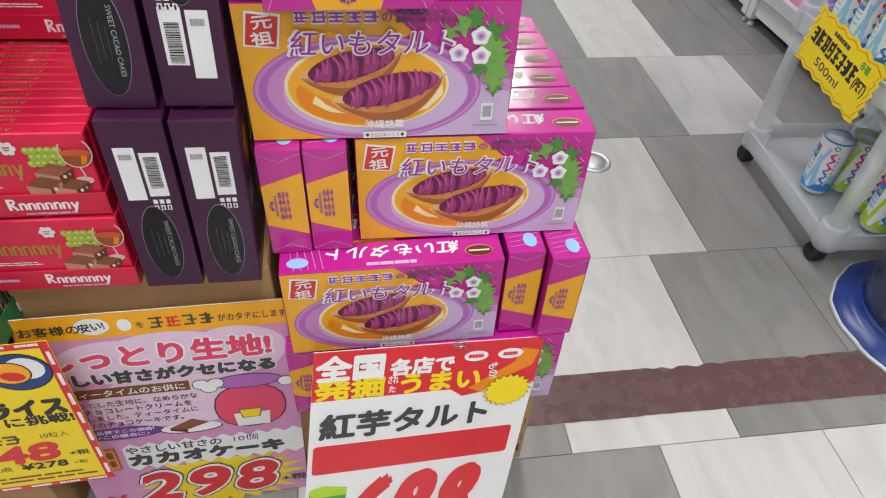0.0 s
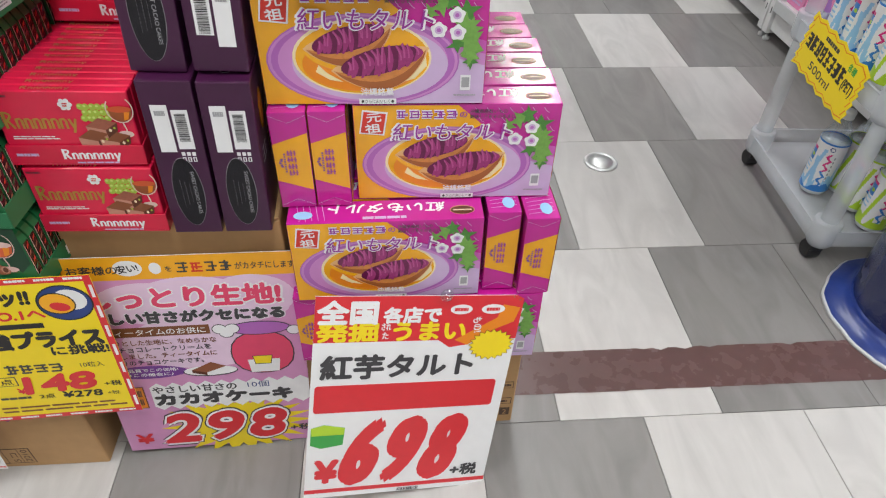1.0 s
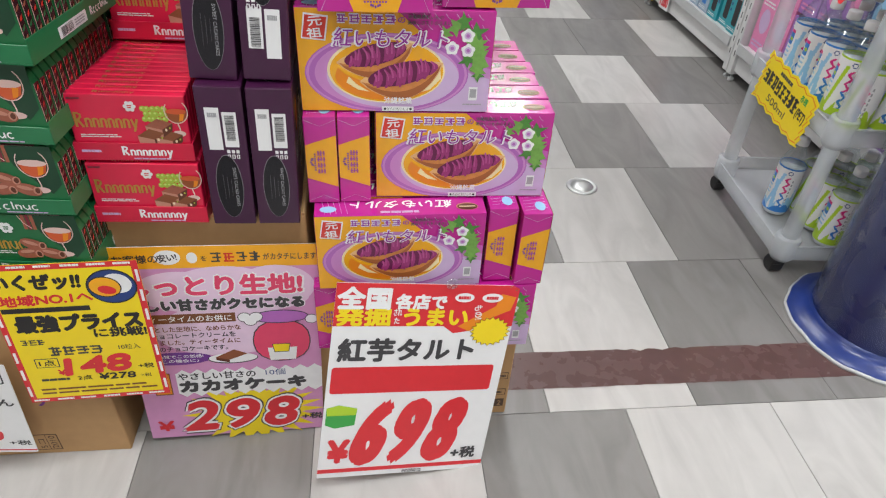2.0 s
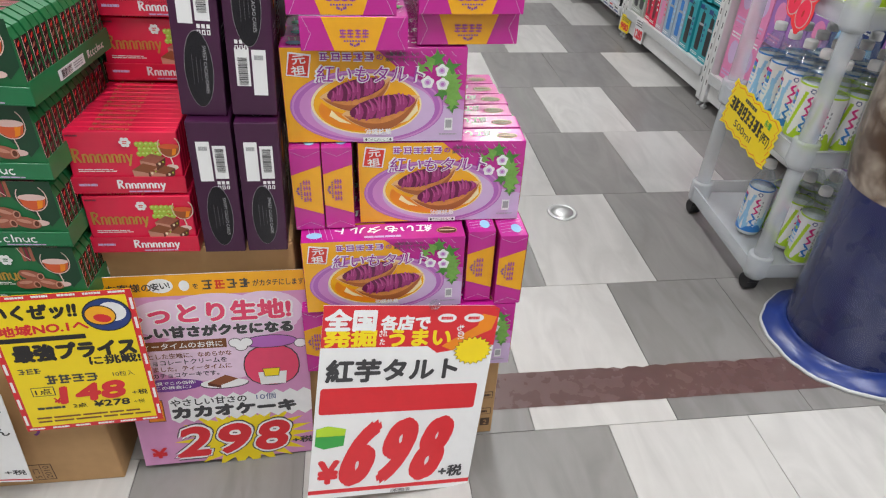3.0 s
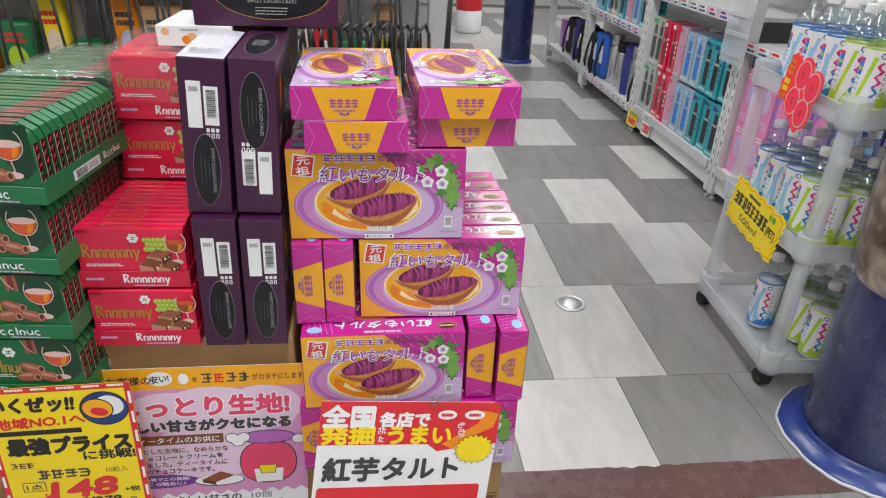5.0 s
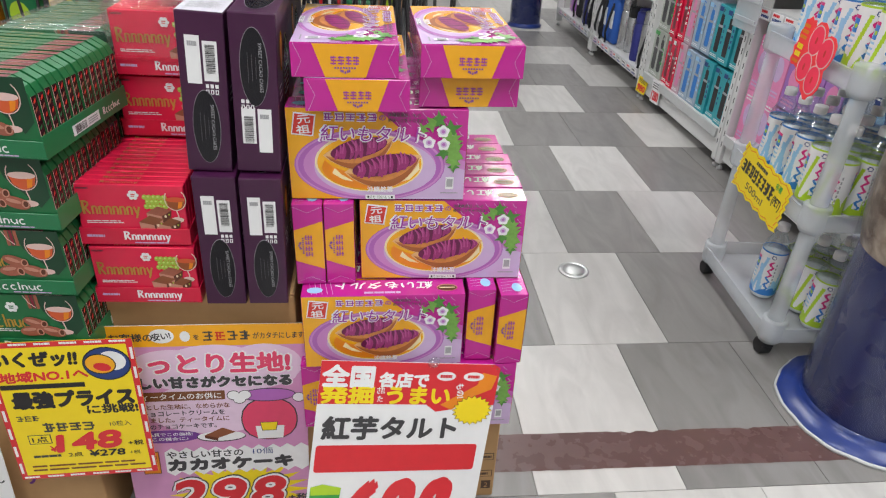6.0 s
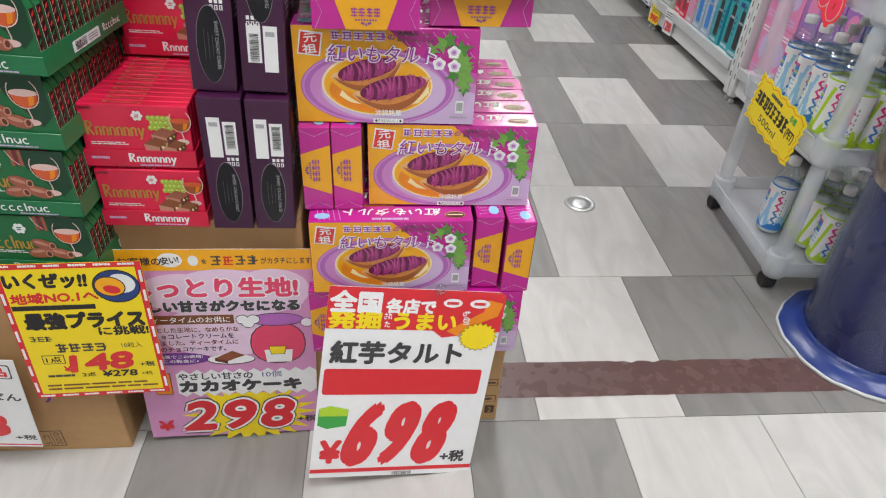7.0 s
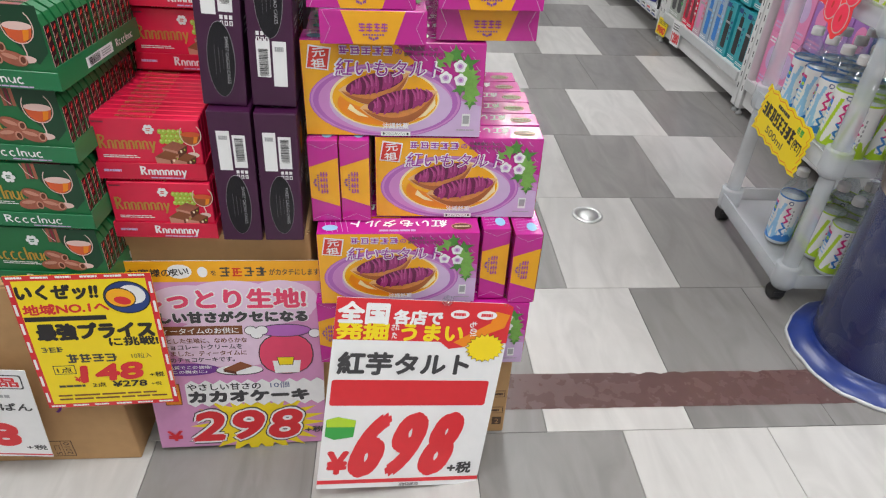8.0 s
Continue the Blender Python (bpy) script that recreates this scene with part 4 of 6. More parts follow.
    if red:
        # two blocks of chocolate with nuts in the cut side
        for px, py, m1 in ((0.16, 0.37, CHOC_LIGHT), (0.31, 0.35, CHOC_LIGHT), (0.24, 0.52, ROLL)):
            g = 0.115
            a.poly([((px - g) * w, py * h), ((px - 0.01) * w, (py + 0.11) * h), ((px + g) * w, (py + 0.05) * h), ((px + 0.02) * w, (py - 0.05) * h)], m1, 3.4 + py)
            a.poly([((px - g) * w, py * h), ((px + 0.02) * w, (py - 0.05) * h), ((px + 0.025) * w, (py - 0.16) * h), ((px - 0.92 * g) * w, (py - 0.11) * h)], ROLL_LIGHT, 3.4 + py)
            a.poly([((px + 0.02) * w, (py - 0.05) * h), ((px + g) * w, (py + 0.05) * h), ((px + 0.92 * g) * w, (py - 0.06) * h), ((px + 0.025) * w, (py - 0.16) * h)], CHOC, 3.4 + py)
            a.disc((px + 0.055) * w, (py - 0.05) * h, 0.011 * w, 0.022 * h, CREAM, 4.2 + py, 8)
            a.disc((px + 0.088) * w, (py - 0.02) * h, 0.008 * w, 0.016 * h, GRAPE, 4.2 + py, 8)
    else:
        # curled rolls, open ends to the front
        for px, py, rot in ((0.07, 0.50, -20), (0.02, 0.36, 8), (0.20, 0.36, -14)):
            a.disc(px * w, py * h, 0.105 * w, 0.085 * h, ROLL, 3.4 - py, 20, rot)
            a.disc((px - 0.02) * w, (py + 0.025) * h, 0.06 * w, 0.028 * h, ROLL_LIGHT, 4.0 - py, 14, rot)
            a.disc((px + 0.068) * w, (py - 0.012) * h, 0.030 * w, 0.060 * h, ROLL_LIGHT, 4.0 - py, 14, rot)
            a.disc((px + 0.070) * w, (py - 0.012) * h, 0.019 * w, 0.042 * h, CHOC, 4.4 - py, 12, rot)
    a.put("front_print", facing(0, 0.0028, 0.0), ob, "picture of chocolates and a glass")
    return ob


RW, RH, RD = 0.149, 0.0975, 0.185
RED_TRAY = chocolate_tray("red", RW, RH, RD, 12, 3)
base = shown(-0.3184, 0.006, PZ + 0.0042, 0, 1.5, 0)
RED_TRAY.matrix_world = base @ pose(RW / 2, 0, 0)
copy_thing(RED_TRAY, base @ pose(RW / 2 - 0.004, 0.004, RH, 0, 0.6, 1.6))
wrapped = []
for i, (du, dv) in enumerate(((0.002, 0.190), (0.004, 0.194), (0.013, 0.176), (0.020, 0.170))):
    wrapped.append(copy_thing(RED_TRAY, base @ pose(RW / 2 + du, dv, RH * i, 0, 0, 0.4 * i)))
wrap_shell(RW + 0.008, RD + 0.004, RH + 0.004, 8, "wrapping_film", wrapped[3], 0.02)

GW, GH, GD = 0.165, 0.1035, 0.215
GREEN_STACK = chocolate_tray("green", GW, GH, GD, 14, 9)
gz = 0.4120
gspots = [shown(u - GW / 2 * math.cos(radians(rz)), v - GW / 2 * math.sin(radians(rz)), gz + GH * i, 0, 0.4, rz) for i, (u, v, rz) in enumerate(((-0.320, -0.042, -4), (-0.3186, -0.042, -4), (-0.3131, -0.043, -5), (-0.300, -0.054, -7)))]
GREEN_STACK.matrix_world = gspots[0]
copies = [copy_thing(GREEN_STACK, m) for m in gspots[1:]]
for i in range(4):
    copies.append(copy_thing(GREEN_STACK, shown(-0.318 - GW / 2 + 0.010 * i, 0.182, gz + GH * i, 0, 0, -4.0)))
wrap_shell(GW + 0.0035, GD + 0.003, GH - 0.0005, 18, "wrapping_film", copies[-1], 0.03)


# ---------------------------------------------------------------- kraft cartons under the display
def kraft_carton(label, w, d, h, flap=True):
    """A shipping carton: walls, top flaps meeting at a taped seam."""
    ob = thing("carton", label, "carton", "kraft cartons")
    bm = bmesh.new()
    box(bm, -w / 2, 0, 0, w / 2, d, h - 0.004, 0.003, 0, 2)
    part("body", bm, KRAFT, ob)
    bm = bmesh.new()
    box(bm, -w / 2 + 0.001, 0.001, h - 0.0038, w / 2 - 0.001, d / 2 - 0.002, h, 0.001)
    part("flap", bm, KRAFT, ob)
    bm = bmesh.new()
    box(bm, -w / 2 + 0.001, d / 2 + 0.002, h - 0.0038, w / 2 - 0.001, d - 0.001, h, 0.001)
    part("flap", bm, KRAFT, ob)
    return ob


CAKE_CARTON = kraft_carton("brown kraft carton under the chocolate trays and plum boxes", 0.296, 0.40, PZ)
CAKE_CARTON.matrix_world = shown(-0.1840, 0.026, 0.0)
TART_CARTON = kraft_carton("brown kraft carton under the tart boxes, print on its side", 0.345, 0.32, Z1 - 0.0003)
TART_CARTON.matrix_world = shown(0.1385, 0.006, 0.0)
a = Art()
for k, (x, y, w, h) in enumerate(((0.132, 0.10, 0.035, 0.018), (0.125, 0.055, 0.042, 0.018), (0.148, 0.022, 0.018, 0.022))):
    a.rect(x, y, x + w, y + h, KRAFT_DARK, 1)
    a.rect(x + 0.0015, y + 0.0015, x + w - 0.0015, y + h - 0.0015, KRAFT, 2)
    a.bars(x + 0.004, y + 0.004, x + w - 0.004, y + h - 0.004, KRAFT_DARK, 3, 1, k + 1, 0.6)
a.rect(0.149, 0.023, 0.1655, 0.043, KRAFT_DARK, 3)
a.text("2", 0.157, 0.033, 0.007, 0.013, KRAFT, 4)
a.put("print", facing(0, 0, 0), TART_CARTON, "dark stamped print")

LOW_CARTON = kraft_carton("brown kraft carton standing on the floor under the green trays", 0.30, 0.42, gz)
LOW_CARTON.matrix_world = shown(-0.522, -0.036, 0.0, 0, 0, 0)
a = Art()
a.text("チ", 0.045, 0.145, 0.030, 0.030, VIOLET_INK, 1, 0.02)
a.rect(-0.055, 0.012, 0.038, 0.055, KRAFT_DARK, 1)
a.rect(-0.028, 0.014, 0.0365, 0.0535, KRAFT, 2)
a.text("106", -0.041, 0.033, 0.036, 0.013, KRAFT, 2, 0.02, 90)
a.text("2010", 0.028, 0.034, 0.034, 0.010, KRAFT_DARK, 3, 0.0, 90)
a.text("5コ", 0.010, 0.030, 0.026, 0.010, KRAFT_DARK, 3, 0.0, 90)
for x in (-0.005, 0.019):
    a.rect(x - 0.0005, 0.014, x + 0.0005, 0.0535, KRAFT_DARK, 3)
a.put("print", facing(0, 0, 0), LOW_CARTON, "stamped numbers")


# ---------------------------------------------------------------- paper signs
def sheet(name, label, w, h, art, m, back=PAPER, thick=0.0012):
    """A sign sheet: thin card, bottom left corner at its origin, faces -y."""
    ob = thing(name, label, "sign", "price signs")
    bm = bmesh.new()
    box(bm, 0, 0, 0, w, thick, h)
    part("card", bm, back, ob)
    art.put("print", facing(0, 0, 0), ob)
    ob.matrix_world = m
    return ob


# white price card that leans on the tart boxes
CW, CH = 0.291, 0.370
a = Art()
a.rect(0, 0, CW, CH, PAPER, 0.5)
a.poly([(0, 0.80 * CH), (0.60 * CW, 0.80 * CH), (0.66 * CW, 0.765 * CH), (0.74 * CW, 0.775 * CH), (0.80 * CW, 0.80 * CH), (CW, 0.80 * CH), (CW, CH), (0, CH)], RED, 1)
a.poly([(0.68 * CW, 0.80 * CH), (0.75 * CW, 0.775 * CH), (0.86 * CW, 0.84 * CH), (0.97 * CW, 0.88 * CH), (0.99 * CW, 0.945 * CH), (0.90 * CW, 0.96 * CH), (0.88 * CW, 0.90 * CH), (0.74 * CW, 0.83 * CH)], ORANGE, 2)
a.text("全国", 0.15 * CW, 0.932 * CH, 0.28 * CW, 0.105 * CH, WHITE, 3, 0.035)
a.text("各店で", 0.455 * CW, 0.918 * CH, 0.28 * CW, 0.072 * CH, WHITE, 3, 0.035)
a.text("発掘", 0.155 * CW, 0.845 * CH, 0.29 * CW, 0.085 * CH, YELLOW, 3, 0.035)
a.text("され", 0.335 * CW, 0.868 * CH, 0.045 * CW, 0.032 * CH, WHITE, 3, 0.02)
a.text("た", 0.335 * CW, 0.828 * CH, 0.03 * CW, 0.03 * CH, WHITE, 3, 0.02)
a.text("うまい", 0.55 * CW, 0.845 * CH, 0.36 * CW, 0.085 * CH, YELLOW, 3, 0.035)
a.text("もの!", 0.785 * CW, 0.87 * CH, 0.09 * CW, 0.035 * CH, WHITE, 3, 0.02, -80)
for cx, w in ((0.69, 0.055), (0.85, 0.06)):
    a.disc(cx * CW, 0.94 * CH, w * CW, 0.022 * CH, WHITE, 3, 18)
    a.bars((cx - 0.035) * CW, 0.932 * CH, (cx + 0.035) * CW, 0.948 * CH, RED, 4, 1, 3, 0.9)
a.text("紅芋タルト", 0.42 * CW, 0.685 * CH, 0.76 * CW, 0.115 * CH, CHARCOAL, 3, 0.03)
a.round_rect(0.02 * CW, 0.465 * CH, 0.945 * CW, 0.60 * CH, 0.005, RED, 2)
a.star(0.875 * CW, 0.775 * CH, 0.085 * CH, 0.070 * CH, BROWN_INK, 4, 20, 1.12, 0.88)
a.star(0.875 * CW, 0.775 * CH, 0.082 * CH, 0.067 * CH, YELLOW, 5, 20, 1.12, 0.88)
a.poly([(0.015 * CW, 0.30 * CH), (0.07 * CW, 0.28 * CH), (0.18 * CW, 0.295 * CH), (0.185 * CW, 0.385 * CH), (0.08 * CW, 0.405 * CH), (0.015 * CW, 0.39 * CH)], GREEN_INK, 2)
a.poly([(0.02 * CW, 0.35 * CH), (0.18 * CW, 0.35 * CH), (0.185 * CW, 0.385 * CH), (0.08 * CW, 0.405 * CH), (0.015 * CW, 0.39 * CH)], LIME, 3)
a.text("¥", 0.105 * CW, 0.15 * CH, 0.125 * CW, 0.13 * CH, RED, 3, 0.04)
for ch, x in (("6", 0.29), ("9", 0.50), ("8", 0.72)):
    a.text(ch, x * CW, 0.245 * CH, 0.185 * CW, 0.355 * CH, RED, 3, 0.045, 0, 0.22)
a.rect(0.0, 0.028 * CH, CW, 0.050 * CH, RED, 2)
a.text("+税", 0.865 * CW, 0.105 * CH, 0.155 * CW, 0.068 * CH, CHARCOAL, 4, 0.03)
a.barcode(0.50 * CW, 0.004 * CH, 0.62 * CW, 0.022 * CH, 2, 9)
CARD = sheet("price_card", "large white price card with red figures leaning on the tart boxes", CW, CH, a, shown(-0.0393, -0.1417, 0.0416, -13.1, 9.46, 7.1))
bm = bmesh.new()
lathe(bm, [(0.010, 0), (0.0095, 0.0012), (0.006, 0.003), (0.0025, 0.006), (0.004, 0.008)], 16)
cup = part("suction_cup", bm, CLEAR_PET, CARD, "clear suction cup", True)
cup.matrix_local = pose(0.60 * CW, -0.006, CH + 0.004, 90)

# pink poster on the kraft carton
QW, QH = 0.300, 0.414
a = Art()
a.rect(0, 0, QW, QH, PINK, 0.5)
a.rect(0, 0.905 * QH, QW, QH, POSTER_AMBER, 1)
a.text("お客様の", 0.125 * QW, 0.948 * QH, 0.21 * QW, 0.036 * QH, CHARCOAL, 2, 0.015)
a.disc(0.275 * QW, 0.953 * QH, 0.062 * QW, 0.032 * QH, WHITE, 2, 20)
a.text("安い!", 0.275 * QW, 0.953 * QH, 0.09 * QW, 0.034 * QH, CHARCOAL, 3, 0.02, 8)
a.disc(0.39 * QW, 0.95 * QH, 0.026 * QW, 0.024 * QH, WHITE, 2, 14)
a.text("を", 0.445 * QW, 0.946 * QH, 0.028 * QW, 0.022 * QH, CHARCOAL, 2, 0.01)
for k in range(4):
    a.marks((0.475 + 0.062 * k) * QW, 0.928 * QH, (0.533 + 0.062 * k) * QW, 0.974 * QH, 1, STAMP if k == 1 else CHARCOAL, 2, k + 3, 0.14)
a.text("がカタチにします", 0.86 * QW, 0.949 * QH, 0.26 * QW, 0.03 * QH, CHARCOAL, 2, 0.01)
for cx, cy, rx, ry in ((0.30, 0.80, 0.22, 0.09), (0.52, 0.82, 0.26, 0.09), (0.78, 0.81, 0.2, 0.1), (0.55, 0.76, 0.40, 0.08), (0.5, 0.6, 0.36, 0.13)):
    a.disc(cx * QW, cy * QH, rx * QW, ry * QH, PINK_PALE, 1 + 0.1 * cx, 28)
a.text("しっとり生地!", 0.485 * QW, 0.825 * QH, 0.88 * QW, 0.105 * QH, WHITE, 2.5, 0.07)
a.text("しっとり生地!", 0.485 * QW, 0.825 * QH, 0.86 * QW, 0.095 * QH, HOT_PINK, 3, 0.035)
a.text("優しい甘さがクセになる", 0.475 * QW, 0.735 * QH, 0.90 * QW, 0.062 * QH, WHITE, 2.7, 0.06)
a.text("優しい甘さがクセになる", 0.475 * QW, 0.735 * QH, 0.89 * QW, 0.058 * QH, CHARCOAL, 3.2, 0.05)
a.rect(0.06 * QW, 0.645 * QH, 0.56 * QW, 0.690 * QH, BROWN_INK, 2)
a.text("ティータイムのお供に", 0.31 * QW, 0.667 * QH, 0.46 * QW, 0.03 * QH, WHITE, 3, 0.012)
for k, line in enumerate(("しっとりとした生地に、なめらかな", "コクのチョコレートクリームを", "サンドしました。ティータイムに", "ピッタリのチョコケーキです。")):
    w = (0.58, 0.55, 0.57, 0.50)[k]
    a.text(line, (0.0 + w / 2) * QW, (0.617 - 0.034 * k) * QH, w * QW, 0.026 * QH, BROWN_INK if k % 2 == 0 else CHARCOAL, 3, 0.012)
a.disc(0.22 * QW, 0.462 * QH, 0.19 * QW, 0.034 * QH, VIOLET_INK, 2.6, 24)
a.text("この品質でこの価格!", 0.215 * QW, 0.474 * QH, 0.30 * QW, 0.018 * QH, WHITE, 3, 0.01)
a.text("ぜひこの機会に♪", 0.205 * QW, 0.450 * QH, 0.27 * QW, 0.018 * QH, WHITE, 3, 0.01)
# plate of chocolate cake, and a plain round figure shape without features
a.disc(0.52 * QW, 0.452 * QH, 0.135 * QW, 0.028 * QH, CHARCOAL, 3, 24)
a.disc(0.52 * QW, 0.455 * QH, 0.130 * QW, 0.026 * QH, WHITE, 3.2, 24)
a.poly([(0.43 * QW, 0.462 * QH), (0.50 * QW, 0.445 * QH), (0.60 * QW, 0.475 * QH), (0.53 * QW, 0.50 * QH)], CHOC_LIGHT, 4)
a.poly([(0.43 * QW, 0.462 * QH), (0.50 * QW, 0.445 * QH), (0.50 * QW, 0.430 * QH), (0.43 * QW, 0.447 * QH)], CHOC, 4)
a.round_rect(0.635 * QW, 0.425 * QH, 0.945 * QW, 0.645 * QH, 0.040, CHARCOAL, 3)
a.round_rect(0.642 * QW, 0.430 * QH, 0.938 * QW, 0.640 * QH, 0.038, HOT_PINK, 3.3)
a.poly([(0.72 * QW, 0.432 * QH), (0.86 * QW, 0.432 * QH), (0.87 * QW, 0.50 * QH), (0.71 * QW, 0.50 * QH)], WHITE, 3.5)
a.disc(0.79 * QW, 0.662 * QH, 0.150 * QW, 0.034 * QH, CHARCOAL, 3.4, 24)
a.disc(0.79 * QW, 0.662 * QH, 0.144 * QW, 0.030 * QH, LILAC, 3.6, 24)
for bx, by in ((0.605, 0.665), (0.665, 0.665), (0.635, 0.645), (0.955, 0.645)):
    a.disc(bx * QW, by * QH, 0.036 * QW, 0.024 * QH, CHARCOAL, 3.7, 16)
    a.disc(bx * QW, by * QH, 0.032 * QW, 0.021 * QH, WHITE, 3.9, 16)
a.poly([(0.735 * QW, 0.520 * QH), (0.835 * QW, 0.520 * QH), (0.825 * QW, 0.475 * QH), (0.745 * QW, 0.475 * QH)], CHARCOAL, 4.0)
a.poly([(0.739 * QW, 0.518 * QH), (0.831 * QW, 0.518 * QH), (0.821 * QW, 0.478 * QH), (0.749 * QW, 0.478 * QH)], YELLOW, 4.2)
# white burst with the product's name
a.poly([(x * QW, (0.40 if i % 2 else 0.378) * QH) for i, x in enumerate([0.2 + 0.04 * k for k in range(21)])] + [(x * QW, (0.245 if i % 2 else 0.268) * QH) for i, x in enumerate([1.0 - 0.04 * k for k in range(21)])], WHITE, 3)
a.rect(0.075 * QW, 0.262 * QH, 0.17 * QW, 0.385 * QH, BROWN_INK, 3)
a.rect(0.08 * QW, 0.266 * QH, 0.165 * QW, 0.381 * QH, ORANGE, 3.4)
a.bars(0.09 * QW, 0.275 * QH, 0.155 * QW, 0.372 * QH, BROWN_INK, 4, 2, 3, 0.7)
a.text("やさしい甘さの", 0.42 * QW, 0.362 * QH, 0.42 * QW, 0.04 * QH, CHARCOAL, 4, 0.02)
a.text("10個", 0.74 * QW, 0.364 * QH, 0.11 * QW, 0.034 * QH, NAVY_INK, 4)
a.text("カカオケーキ", 0.56 * QW, 0.305 * QH, 0.70 * QW, 0.066 * QH, CHARCOAL, 4, 0.06)
a.star(0.60 * QW, 0.13 * QH, 0.42 * QW, 0.28 * QW, YELLOW, 1.5, 22, 0.98, 0.62)
for ch, x in (("2", 0.31), ("9", 0.53), ("8", 0.76)):
    a.text(ch, x * QW, 0.128 * QH, 0.215 * QW, 0.205 * QH, CHARCOAL, 4, 0.09, 0, 0.2)
    a.text(ch, x * QW, 0.128 * QH, 0.205 * QW, 0.195 * QH, WHITE, 4.6, 0.075, 0, 0.2)
    a.text(ch, x * QW, 0.128 * QH, 0.19 * QW, 0.18 * QH, RED, 5.2, 0.035, 0, 0.2)
a.text("¥", 0.095 * QW, 0.075 * QH, 0.09 * QW, 0.062 * QH, RED, 5, 0.03)
a.text("+税", 0.935 * QW, 0.085 * QH, 0.12 * QW, 0.040 * QH, CHARCOAL, 5, 0.025)
PINK_SIGN = sheet("price_poster", "pink price poster for cocoa cakes taped to a kraft carton", QW, QH, a, shown(-0.335, -0.026, 0.0155, -3.5, 2.2, 3.1))

# yellow price sheet
YW, YH = 0.205, 0.261
a = Art()
a.rect(0, 0, YW, YH, RED, 0.5)
for k in range(6):
    for y in (0.004, 0.9745):
        a.bars((0.02 + 0.165 * k) * YW, y * YH + 0.001, (0.14 + 0.165 * k) * YW, y * YH + 0.005, WHITE, 1, 1, k, 0.9)
for k in range(7):
    for x in (0.008, 0.972):
        a.rect(x * YW, (0.05 + 0.135 * k) * YH, x * YW + 0.004, (0.13 + 0.135 * k) * YH, WHITE, 1)
a.rect(0.045 * YW, 0.032 * YH, 0.955 * YW, 0.965 * YH, YELLOW, 1)
a.text("いくぜッ!!", 0.33 * YW, 0.885 * YH, 0.56 * YW, 0.105 * YH, BLACK, 2, 0.04, 0, 0.1)
a.text("地域NO.1へ", 0.36 * YW, 0.77 * YH, 0.60 * YW, 0.075 * YH, RED, 2, 0.03, 2, 0.1)
a.rect(0.05 * YW, 0.682 * YH, 0.62 * YW, 0.715 * YH, BLACK, 2)
a.disc(0.80 * YW, 0.835 * YH, 0.165 * YW, 0.115 * YH, BLACK, 2, 26)
a.disc(0.80 * YW, 0.835 * YH, 0.155 * YW, 0.108 * YH, NAVY_INK, 2.5, 26)
a.disc(0.84 * YW, 0.855 * YH, 0.095 * YW, 0.065 * YH, WHITE, 2.8, 22, -20)
a.disc(0.755 * YW, 0.835 * YH, 0.108 * YW, 0.070 * YH, BLACK, 3, 22, -12)
a.disc(0.755 * YW, 0.835 * YH, 0.100 * YW, 0.063 * YH, POSTER_AMBER, 3.3, 22, -12)
a.disc(0.765 * YW, 0.815 * YH, 0.060 * YW, 0.028 * YH, RED, 3.6, 18, -14)
a.text("最強プライス", 0.52 * YW, 0.60 * YH, 0.84 * YW, 0.125 * YH, BLACK, 2, 0.045, 0, 0.05)
a.text("に挑戦!", 0.77 * YW, 0.515 * YH, 0.36 * YW, 0.068 * YH, BLACK, 2, 0.03)
a.marks(0.09 * YW, 0.450 * YH, 0.25 * YW, 0.492 * YH, 3, CHARCOAL, 2, 5, 0.16)
a.marks(0.25 * YW, 0.362 * YH, 0.62 * YW, 0.432 * YH, 4, CHARCOAL, 2, 8, 0.17)
a.text("10粒入", 0.80 * YW, 0.40 * YH, 0.15 * YW, 0.04 * YH, CHARCOAL, 2)
a.rect(0.13 * YW, 0.275 * YH, 0.29 * YW, 0.345 * YH, CHARCOAL, 2)
a.rect(0.137 * YW, 0.280 * YH, 0.283 * YW, 0.340 * YH, YELLOW, 2.5)
a.text("1点", 0.21 * YW, 0.31 * YH, 0.11 * YW, 0.045 * YH, BLACK, 3, 0.015)
a.text("¥", 0.29 * YW, 0.232 * YH, 0.055 * YW, 0.045 * YH, RED, 3, 0.03)
a.text("148", 0.55 * YW, 0.278 * YH, 0.47 * YW, 0.135 * YH, RED, 3, 0.05, 3, 0.2)
a.text("+税", 0.88 * YW, 0.245 * YH, 0.11 * YW, 0.04 * YH, BLACK, 3, 0.015)
a.bars(0.13 * YW, 0.165 * YH, 0.34 * YW, 0.19 * YH, CHARCOAL, 2, 1, 5, 0.7)
a.text("2点", 0.43 * YW, 0.18 * YH, 0.10 * YW, 0.036 * YH, BLACK, 3, 0.01)
a.text("¥278", 0.66 * YW, 0.18 * YH, 0.26 * YW, 0.052 * YH, BLACK, 3, 0.03, 0, 0.1)
a.text("+税", 0.86 * YW, 0.17 * YH, 0.08 * YW, 0.03 * YH, BLACK, 3)
a.bars(0.10 * YW, 0.055 * YH, 0.92 * YW, 0.115 * YH, BROWN_INK, 2, 2, 31, 0.45)
YELLOW_SIGN = sheet("price_sheet", "yellow price sheet with red border hung before the green trays", YW, YH, a, shown(-0.4707, -0.0680, 0.1780, -4.1, 0.6, 3.0), YELLOW)

